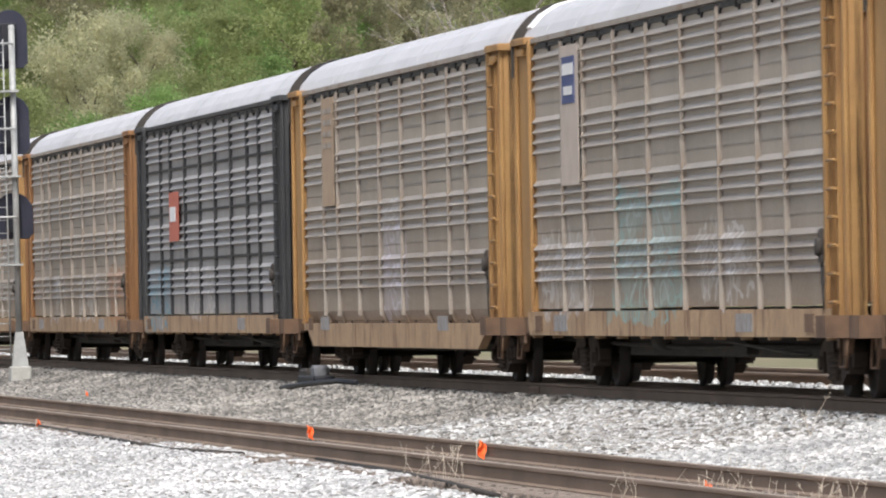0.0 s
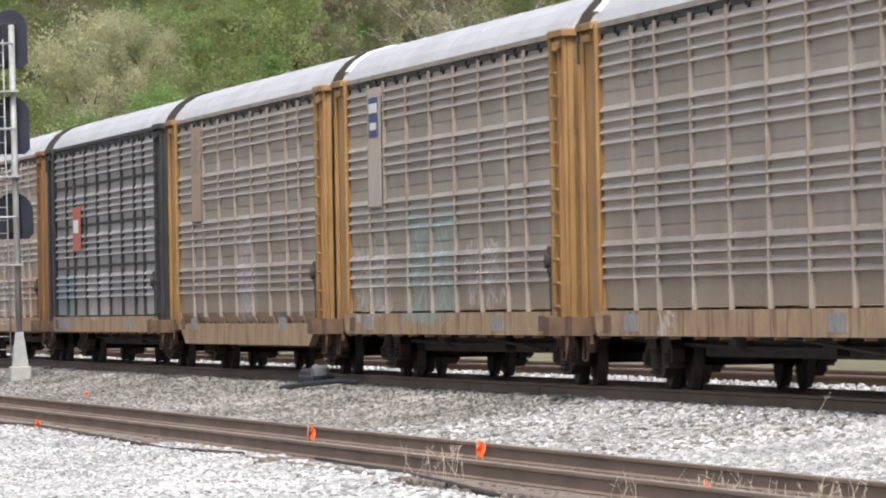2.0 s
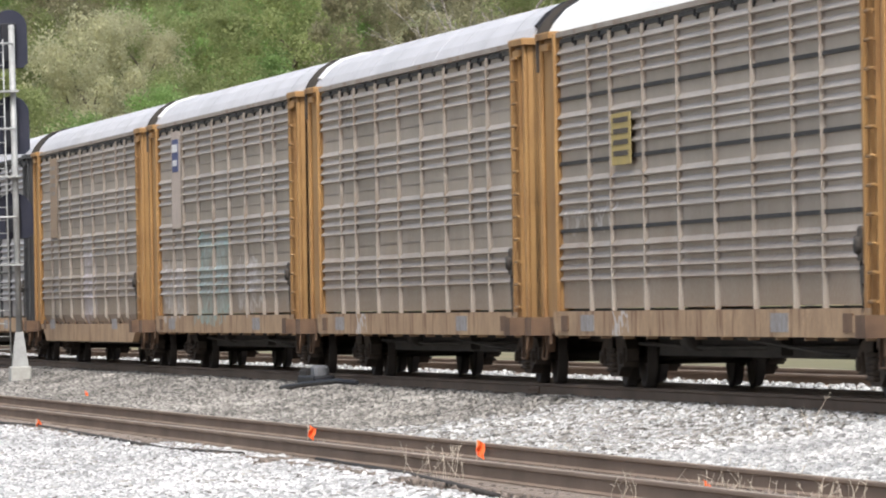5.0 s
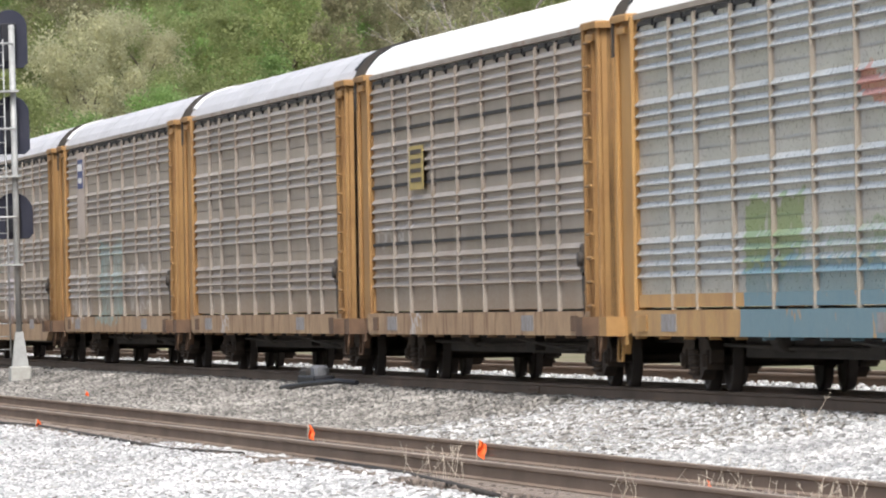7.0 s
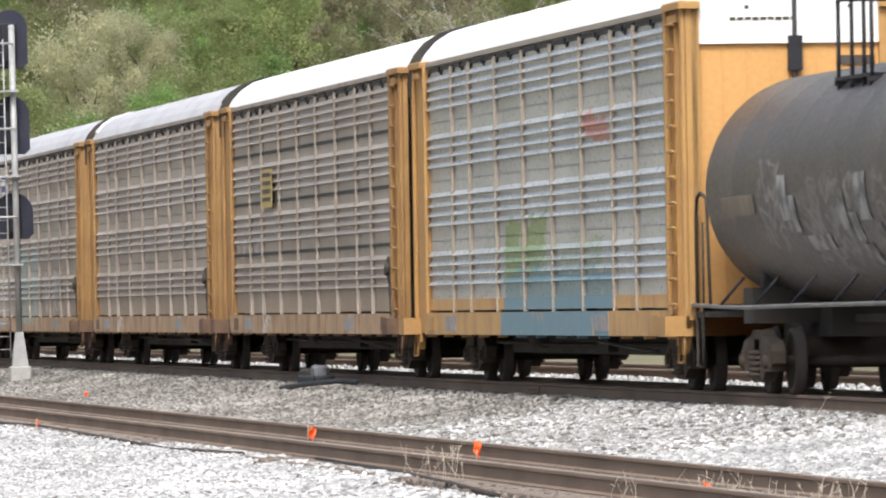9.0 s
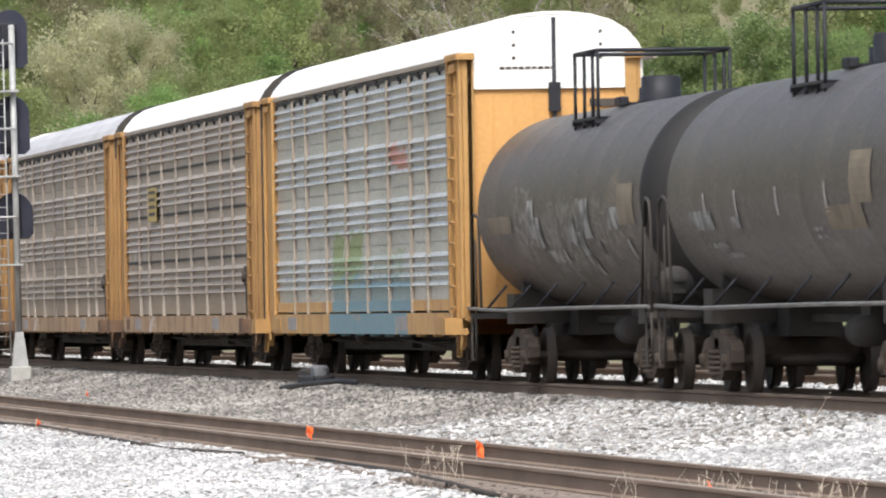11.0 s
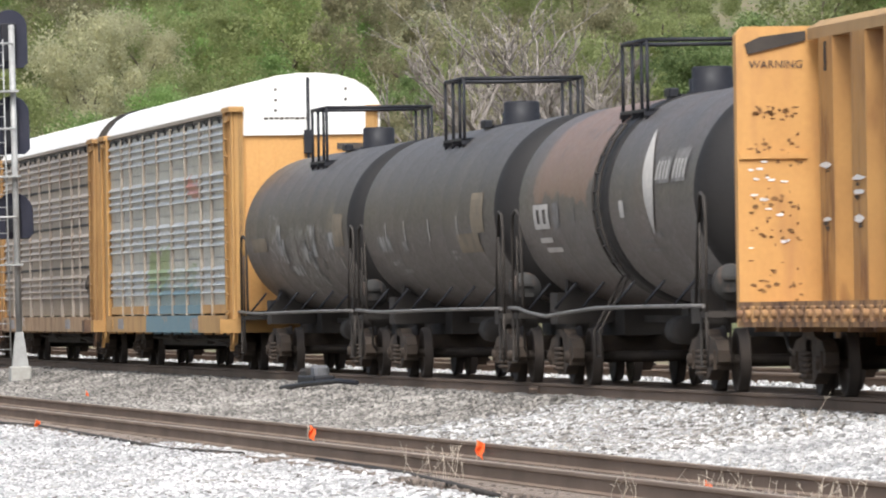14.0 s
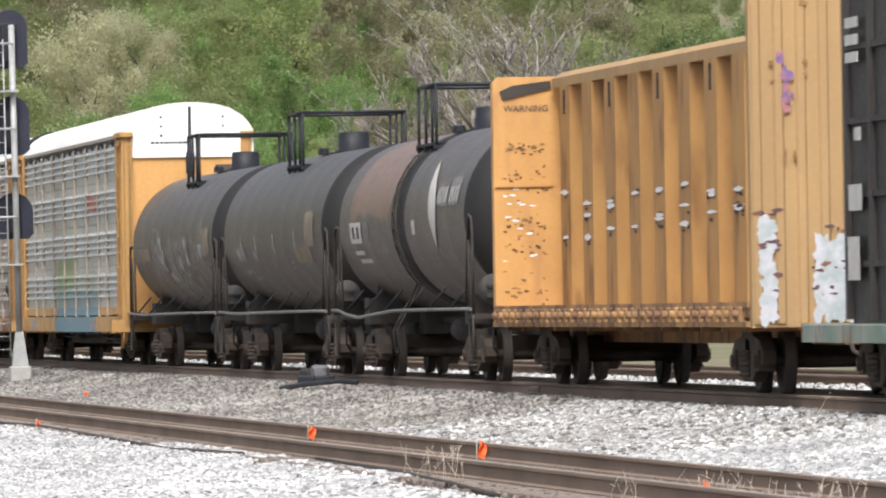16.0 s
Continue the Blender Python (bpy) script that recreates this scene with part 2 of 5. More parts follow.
# ---------------------------------------------------------------- ground
def bed(y):
    """Height of the ballast and ground across the tracks."""
    pts = ((-400, -0.9), (4, -0.75), (9.5, -0.68), (10.6, -0.64), (11.2, -0.60), (11.5, -0.55), (13.9, -0.545), (14.5, -0.53), (15.8, -0.46),
           (16.9, -0.34), (17.5, -0.22), (17.85, -0.165), (18.25, -0.165), (18.4, -0.215), (20.3, -0.215), (20.9, -0.19), (22.0, -0.17), (25.5, -0.14), (28, -0.8), (400, -0.8))
    for (a, za), (b, zb) in zip(pts, pts[1:]):
        if a <= y <= b:
            return za + (zb - za) * (y - a) / (b - a)
    return -0.9


def rise(x, y):
    """The wooded hillside behind: it climbs with the distance."""
    d = -x
    up = 0.0
    if d > 400:
        up = (d - 400) * 0.085 + max(0, d - 560) * 0.10
    fade = min(1.0, max(0.0, (d - 395) / 30))
    return up * (1.0 - 0.35 * max(0.0, min(1.0, (y - 70) / 60))) + fade * 1.5 * noise.noise(Vector((x * 0.03, y * 0.03, 0)))


def make_ground():
    ys = [-400, -120, -40, -10, 4, 9.5, 10.6, 11.2, 11.5, 13.9, 14.5, 15.3, 15.8, 16.4, 16.9, 17.5, 17.85, 18.25, 18.4, 20.3, 20.9, 22, 25.5, 28, 35, 45, 60, 80, 100, 130, 180, 300, 600]
    xs = [400, 100, 0, -40] + list(range(-60, -260, -4)) + list(range(-260, -400, -10)) + list(range(-400, -800, -8)) + [-900, -1200, -2000, -4000]
    v, f = [], []
    for x in xs:
        for y in ys:
            v.append((x, y, bed(y) - 0.035 + rise(x, y) + 0.03 * noise.noise(Vector((x * 0.25, y * 0.6, 3)))))
    n = len(ys)
    for i in range(len(xs) - 1):
        f += [(i * n + j, i * n + j + 1, (i + 1) * n + j + 1, (i + 1) * n + j) for j in range(n - 1)]
    s = Shape()
    s.add(v, f, True)
    ob = solid("ground", s, GROUND, "grey crushed stone ground beside the tracks", "ground", kind="structure")
    ob.data.materials.append(HILL)
    for p in ob.data.polygons:
        if p.center.x < -395 or p.center.y > 34:
            p.material_index = 1
    return ob


def make_stones(name, x0, x1, y0, y1, count, size, label, material=None):
    """Loose ballast: low stones of six to eight corners in one mesh."""
    rng = np.random.default_rng(int(abs(x0 * 7 + y0 * 13)) + count)
    cube = np.array([(-1, -1, -1), (1, -1, -1), (1, 1, -1), (-1, 1, -1), (-.7, -.7, 1), (.7, -.7, 1), (.7, .7, 1), (-.7, .7, 1)], float)
    faces = np.array([(3, 2, 1, 0), (4, 5, 6, 7), (0, 1, 5, 4), (1, 2, 6, 5), (2, 3, 7, 6), (3, 0, 4, 7)])
    # nearer stones are denser: even in the logarithm of the distance
    x = -np.exp(rng.uniform(np.log(-x1), np.log(-x0), count))
    y = rng.uniform(y0, y1, count)
    z = np.array([bed(q) for q in y])
    for k in range(count):
        z[k] += 0.03 * noise.noise(Vector((x[k] * 0.25, y[k] * 0.6, 3)))
    r = rng.uniform(0.5, 1.0, (count, 1)) * size
    v = cube[None] * (r * rng.uniform(0.6, 1.2, (count, 3)) * (1, 1, 0.75))[:, None, :] * rng.uniform(0.6, 1.15, (count, 8, 1))
    a, b = rng.uniform(0, 6.28, count), rng.uniform(-0.6, 0.6, count)
    ca, sa, cb, sb = np.cos(a)[:, None], np.sin(a)[:, None], np.cos(b)[:, None], np.sin(b)[:, None]
    X, Y, Z = v[..., 0], v[..., 1] * cb - v[..., 2] * sb, v[..., 1] * sb + v[..., 2] * cb
    v = np.stack([X * ca - Y * sa + x[:, None], X * sa + Y * ca + y[:, None], Z + z[:, None]], -1).reshape(-1, 3)
    f = (faces[None] + 8 * np.arange(count)[:, None, None]).reshape(-1)
    me = bpy.data.meshes.new(name)
    me.vertices.add(len(v))
    me.vertices.foreach_set("co", v.ravel())
    me.loops.add(len(f))
    me.loops.foreach_set("vertex_index", f)
    me.polygons.add(len(f) // 4)
    me.polygons.foreach_set("loop_start", np.arange(0, len(f), 4))
    me.update(calc_edges=True)
    me.materials.append(material or BALLAST)
    return tagged(new(name, me), label, "ballast", kind="stuff")


# ---------------------------------------------------------------- tracks
RAIL_PROFILE = [(-0.07, -0.185), (0.07, -0.185), (0.07, -0.172), (0.012, -0.155), (0.010, -0.05), (0.036, -0.035), (0.036, -0.008),
                (0.028, 0.0), (-0.028, 0.0), (-0.036, -0.008), (-0.036, -0.035), (-0.010, -0.05), (-0.012, -0.155), (-0.07, -0.172)]


def make_track(name, y, z, label, x0=-395.0, x1=-30.0, lean=0.0):
    track = thing(name, label, "railway track", pose(0, y, z, lean), kind="structure")
    for side in (-0.7535, 0.7535):
        s = Shape()
        s.prism([(side + a, b) for a, b in RAIL_PROFILE], x0, x1)
        rail = part("rail", s, RAIL_SIDE, track)
        top = Shape()
        top.prism([(side - 0.030, 0.0005), (side + 0.030, 0.0005), (side + 0.022, 0.004), (side - 0.022, 0.004)], x0, x1)
        part("rail_head", top, RAIL_HEAD, rail, "worn brownish rail head")
    return track


def tie_mesh():
    return Shape().box(-0.115, 0.115, -1.3, 1.3, -0.18, 0, 0.012).mesh("tie", TIE)


def make_ties(track, mesh, x0, x1, near):
    """Ties as parts over the near stretch, the rest joined."""
    rng = random.Random(5)
    x, far = x1, Shape()
    while x > x0:
        jog, turn = rng.uniform(-0.04, 0.04), rng.uniform(-1.0, 1.0)
        if near[0] < x < near[1]:
            part("tie", mesh, TIE, track, at=pose(x, jog, -0.185, 0, 0, turn))
        else:
            far.box(x - 0.115, x + 0.115, -1.3 + jog, 1.3 + jog, -0.365, -0.186)
        x -= 0.53 + rng.uniform(-0.03, 0.03)
    tagged(part("far_ties", far, TIE, track, "weathered wooden ties"), kind="stuff")


def make_joint_bar(track, x, side):
    s = Shape()
    s.prism([(side - 0.06, -0.15), (side - 0.02, -0.145), (side - 0.02, -0.045), (side - 0.045, -0.06)], x - 0.45, x + 0.45)
    bar = part("joint_bar", s, RAIL_SIDE, track, "rusty bolted joint bar")
    for k in range(6):
        part("bolt", Shape().lathe([(-0.02, 0.0), (-0.02, 0.022), (0.02, 0.022), (0.02, 0.0)], "y", (x - 0.375 + 0.15 * k, side - 0.055, -0.1), 8), RAIL_SIDE, bar)


# ---------------------------------------------------------------- trains
CANT = -0.6            # the main track leans a little away from the siding
MOVING, WHEELSETS = [], []


def travel(t):
    """Metres that the train has run by t seconds."""
    return 11.1582 * t - 0.05499 * t ** 2 + 0.0022536 * t ** 3


_cache = {}


def shared(key, make):
    if key not in _cache:
        _cache[key] = make()
    return _cache[key]


WHEEL_R = 0.42


def wheelset_mesh():
    s = Shape()
    s.lathe([(-1.0, 0.0), (-1.0, 0.075), (1.0, 0.075), (1.0, 0.0)], "y", n=12)
    for k in (-1, 1):
        s.lathe([(k * 0.685, 0.08), (k * 0.69, 0.13), (k * 0.705, 0.32), (k * 0.685, 0.36), (k * 0.685, WHEEL_R + 0.028), (k * 0.71, WHEEL_R + 0.026),
                 (k * 0.722, WHEEL_R), (k * 0.82, WHEEL_R - 0.006), (k * 0.82, 0.36), (k * 0.775, 0.33), (k * 0.75, 0.15), (k * 0.78, 0.12), (k * 0.78, 0.08)], "y", n=28)
    return s.mesh("wheelset", WHEEL)


def side_frame_mesh(side):
    s = Shape()
    y0, y1 = (0.93, 1.1) if side > 0 else (-1.1, -0.93)
    top = [(-1.15, 0.55), (-1.15, 0.40), (-1.02, 0.36), (-0.98, 0.56), (-0.74, 0.56), (-0.62, 0.30), (-0.3, 0.16), (0.3, 0.16), (0.62, 0.30), (0.74, 0.56),
           (0.98, 0.56), (1.02, 0.36), (1.15, 0.40), (1.15, 0.55), (0.95, 0.68), (0.45, 0.74), (0.3, 0.82), (-0.3, 0.82), (-0.45, 0.74), (-0.95, 0.68)]
    s.prism(top, y0, y1, "y")
    for x in (-0.87, 0.87):      # bearing boxes and end caps
        s.box(x - 0.12, x + 0.12, y0 - 0.03, y1 + 0.03, 0.30, 0.56)
        s.lathe([(0, 0), (0, 0.09), (0.07 * side, 0.085), (0.08 * side, 0)], "y", (x, y1 if side > 0 else y0, 0.42), 12)
    for x in (-0.17, 0.0, 0.17):  # coil springs
        for k in range(5):
            s.lathe([(0.22 + k * 0.07, 0.03), (0.235 + k * 0.07, 0.07), (0.265 + k * 0.07, 0.07), (0.28 + k * 0.07, 0.03)], "z", (x, (y1 + 0.02) if side > 0 else (y0 - 0.02), 0), 8)
    return s.mesh("side_frame", TRUCK)


def bolster_mesh():
    s = Shape()
    s.prism([(-1.1, 0.52), (-0.4, 0.38), (0.4, 0.38), (1.1, 0.52), (1.1, 0.70), (0.4, 0.72), (-0.4, 0.72), (-1.1, 0.70)], -0.19, 0.19)
    for x in (-0.38, 0.38):      # brake beams and shoes
        s.tube([(x, -0.85, 0.36), (x, 0.85, 0.36)], 0.035)
        for y in (-0.76, 0.76):
            s.box(x - 0.06, x + 0.06, y - 0.05, y + 0.05, 0.28, 0.5)
    return s.mesh("bolster", TRUCK)


def make_truck(car, x):
    truck = part("truck", shared("bolster", bolster_mesh), TRUCK, car, "grimy cast steel truck", pose(x, 0, 0))
    for side in (-1, 1):
        part("side_frame", shared(("frame", side), lambda: side_frame_mesh(side)), TRUCK, truck)
    for a in (-0.87, 0.87):
        w = part("wheelset", shared("wheelset", wheelset_mesh), WHEEL, truck, "steel wheels on an axle", pose(a, 0, WHEEL_R))
        WHEELSETS.append((w, a))
    return truck


def make_coupler(car, x, way):
    s = Shape()
    s.box(min(x - way * 1.0, x), max(x - way * 1.0, x), -0.09, 0.09, 0.72, 0.92, 0.02)
    s.prism([(x, -0.14), (x + way * 0.22, -0.17), (x + way * 0.30, -0.05), (x + way * 0.16, 0.02), (x + way * 0.26, 0.12), (x + way * 0.12, 0.2), (x, 0.15)], 0.66, 0.98, "z")
    s.tube([(x - way * 0.4, -0.35, 0.75), (x - way * 0.05, -0.36, 0.55), (x + way * 0.3, -0.2, 0.42), (x + way * 0.6, 0.0, 0.36)], 0.028)
    return part("coupler", s, UNDER, car, "rusty knuckle coupler with air hose")


def car_body(name, label, category, x):
    car = thing(name, label, category, pose(x, TRACK_Y, 0, CANT), group="cars of the freight train")
    MOVING.append((car, x))
    return car


# --- enclosed vehicle rack cars
BAYS = (2.88, 2.0, 2.88, 2.88, 2.88, 2.88, 2.88, 2.0, 2.88)
HALF = sum(BAYS) / 2
RIBS = [z0 - 0.15 * k for z0 in (4.755, 3.84, 2.925, 2.0) for k in range(4)]
PANEL_Y, END_X = 1.50, 13.55


def panel_mesh(w):
    """A bay of corrugated sheet: ribs in fours with rows of punched dimples between, z as on the car."""
    prof, z = [(0.0, 1.12)], 1.12
    for r in sorted(RIBS):
        prof += [(0.0, r - 0.050), (0.050, r - 0.042), (0.056, r - 0.030), (0.0, r + 0.044)]
    prof.append((0.0, 4.93))
    v = [(x, -o, zz) for x in (0.0, w) for o, zz in prof] + [(x, 0.03, zz) for x in (0.0, w) for zz in (1.12, 4.93)]
    n = len(prof)
    s = Shape().add(v, [(i, i + 1, n + i + 1, n + i) for i in range(n - 1)] + [(2 * n, 2 * n + 1, 2 * n + 3, 2 * n + 2)])
    for z in (4.08, 3.15, 2.22):          # punched dimples
        k = int(w / 0.22)
        for i in range(k):
            x = (i + 0.5) * w / k
            s.add([(x - 0.05, 0, z - 0.03), (x + 0.05, 0, z - 0.03), (x + 0.05, -0.012, z - 0.008), (x - 0.05, -0.012, z - 0.008), (x - 0.05, 0, z + 0.03), (x + 0.05, 0, z + 0.03)],
                  [(0, 1, 2, 3), (3, 2, 5, 4)])
    return s.mesh("panel", GALV)


def post_mesh():
    s = Shape().box(-0.034, 0.034, -0.060, 0.0, 1.05, 4.90)
    s.box(-0.075, 0.075, -0.012, 0.0, 1.05, 4.90)
    for k in range(26):
        s.box(-0.03, 0.03, -0.066, -0.05, 1.18 + k * 0.145, 1.23 + k * 0.145)
    return s.mesh("post", GALV)


ROOF_ARC = [(-1.47, 4.97), (-1.47, 5.05), (-1.38, 5.20), (-1.2, 5.38), (-0.95, 5.52), (-0.6, 5.61), (-0.2, 5.65), (0.2, 5.65), (0.6, 5.61), (0.95, 5.52), (1.2, 5.38), (1.38, 5.20), (1.47, 5.05), (1.47, 4.97)]
ROOF_ARC = [(y * 0.94 - 0.09, 4.97 + (z - 4.97) * 1.06) for y, z in ROOF_ARC]


def roof_mesh(x0, x1, seams):
    s = Shape()
    inner = [((y + 0.09) * 0.97 - 0.09, z - 0.05) for y, z in ROOF_ARC[::-1]]
    s.prism(ROOF_ARC + inner, x0, x1, smooth=False)
    for k in range(seams):      # standing seams across the roof
        x = x0 + (k + 0.5) * (x1 - x0) / seams
        s.prism([((y + 0.09) * 1.002 - 0.09, z + 0.004) for y, z in ROOF_ARC] + [((y + 0.09) * 0.99 - 0.09, z - 0.01) for y, z in ROOF_ARC[::-1]], x - 0.03, x + 0.03)
    return s.mesh("roof", WHITE)


def hood_tone_mesh(x0, x1):
    """A thin curved strip round the open end of the roof, added to carry painted highlight or gap shade."""
    s = Shape()
    s.prism([((y + 0.09) * 1.02 - 0.09, z + 0.02) for y, z in ROOF_ARC[2:-2]] + [((y + 0.09) * 0.95 - 0.09, z - 0.08) for y, z in ROOF_ARC[-3:1:-1]], min(x0, x1), max(x0, x1))
    return s.mesh("hood_rim", BLACK)


def corner_post_mesh():
    """A broad corner post with its ladder, from x = 0 out to 1.5 at the car's end."""
    s = Shape()
    s.box(0.0, 1.48, -1.535, -1.36, 0.95, 5.0)
    return s.mesh("corner_post", GALV)


def upright_mesh():
    return Shape().box(-0.07, 0.07, -1.60, -1.536, 0.92, 5.02, 0.015).mesh("upright", GALV)


def make_corner(car, m, way, material, plate):
    key = "corner_post" if way > 0 else "corner_post_b"
    c = part("corner_post", shared(key, lambda: corner_post_mesh() if way > 0 else mirrored(corner_post_mesh())), plate, car, at=m @ pose(way * HALF, 0, 0))
    for x in (0.07, 1.40):
        part("upright", shared("upright", upright_mesh), material, c, at=pose(way * x, 0, 0))


def ladder_mesh():
    s = Shape()
    for x in (0.50, 0.94):
        s.box(x - 0.018, x + 0.018, -1.60, -1.536, 1.0, 4.9)
    for k in range(12):
        s.tube([(0.44, -1.62, 1.15 + k * 0.33), (1.0, -1.62, 1.15 + k * 0.33)], 0.022)
    return s.mesh("ladder", GALV)


def sill_mesh(drop):
    s = Shape()
    z = 0.74 - drop
    if drop:        # deeper sill, set in, with its ends cut away
        for k in (-1, 1):
            s.prism([(-11.0, z), (10.4, z), (11.3, 0.80), (12.3, 0.80), (12.45, 0.92), (-12.45, 0.92), (-12.3, 0.80), (-11.8, 0.80)], k * 1.42, k * 1.55, "y")
        return s.mesh("side_sill", TRUCK)
    s.prism([(-12.3, z), (12.3, z), (12.45, 0.92), (12.45, 1.08), (-12.45, 1.08), (-12.45, 0.92)], -1.60, -1.44, "y")
    s.prism([(-12.3, z), (12.3, z), (12.45, 0.92), (12.45, 1.08), (-12.45, 1.08), (-12.45, 0.92)], 1.44, 1.60, "y")
    for x in np.linspace(-12.1, 12.1, 13):
        s.box(x - 0.03, x + 0.03, -1.585, -1.44, z - 0.04, z + 0.01)
    for x in (-11.6, 11.2):      # bolted jacking pads
        s.box(x - 0.34, x + 0.34, -1.615, -1.60, z + 0.06, 1.0, 0.01)
    return s.mesh("side_sill", TRUCK)


def underframe_mesh():
    s = Shape()
    s.box(-13.4, 13.4, -0.35, 0.35, 0.62, 1.05)
    s.box(-12.4, 12.4, -1.43, 1.43, 0.96, 1.1)
    s.box(-7.6, 7.6, -0.85, 0.85, 0.46, 0.97)
    for x in np.linspace(-8.5, 8.5, 9):
        s.box(x - 0.06, x + 0.06, -1.43, 1.43, 0.72, 1.0)
    s.lathe([(-5.0, 0), (-5.0, 0.2), (-4.0, 0.2), (-4.0, 0)], "x", (0, -0.8, 0.72), 12)
    s.box(2.0, 3.0, -1.0, -0.55, 0.5, 0.95)
    s.tube([(-9, -0.9, 0.62), (-3, -0.9, 0.58), (4, -0.9, 0.6), (9, -0.9, 0.62)], 0.03)
    s.tube([(1, -1.2, 0.72), (7, -1.2, 0.55), (8.8, -1.2, 0.52)], 0.025)
    return s.mesh("underframe", UNDER)


def end_step_mesh():
    s = Shape()
    s.prism([(0.12, 1.0), (1.25, 1.0), (1.25, 0.84), (1.05, 0.56), (0.78, 0.50), (0.62, 0.74), (0.2, 0.78)], -1.585, -1.50, "y")
    s.box(0.6, 1.25, -1.5, 1.5, 0.74, 1.0)
    s.box(0.55, 0.80, -1.60, -1.56, 0.62, 0.96)
    s.tube([(1.2, -1.58, 0.9), (1.2, -1.61, 0.40), (0.8, -1.61, 0.40), (0.8, -1.58, 0.9)], 0.022)
    return s.mesh("end_step", TRUCK)


def hand_brake_mesh():
    """A ratchet housing with its drum and chain, on the side's last post."""
    s = Shape().box(-0.09, 0.09, -1.64, -1.56, 1.62, 2.02, 0.03)
    s.box(-0.05, 0.16, -1.62, -1.56, 1.36, 1.58, 0.03)
    s.lathe([(-1.68, 0.0), (-1.68, 0.10), (-1.62, 0.12), (-1.60, 0.0)], "y", (0.0, 0, 1.80), 14)
    s.tube([(0.05, -1.60, 1.40), (0.09, -1.60, 1.2), (0.05, -1.58, 1.02)], 0.028, 6)
    s.tube([(-0.06, -1.59, 2.0), (-0.10, -1.59, 1.55), (-0.04, -1.59, 1.25)], 0.02, 6)
    return s.mesh("hand_brake", UNDER)


def leaf_mesh(half):
    """One leaf of the end door, outer face at x = 0."""
    return Shape().box(-0.06, 0.0, 0.015, half, 1.15, 4.5).mesh("door_leaf", YELLOW)


def cap_mesh():
    arc = [(y * 0.99, z - 0.008) for y, z in ROOF_ARC]
    arc = [(arc[0][0], 4.505)] + arc + [(arc[-1][0], 4.505)]
    return Shape().prism(arc, -0.06, 0.0).mesh("end_cap", WHITE)


def bars(rows, y, material, parent, name="lettering", label=""):
    """Plain bars in place of writing: (x0, x1, z0, z1) on the side."""
    for x0, x1, z0, z1 in rows:
        part(name, Shape().box(x0, x1, y - 0.008, y, z0, z1), material, parent, label)


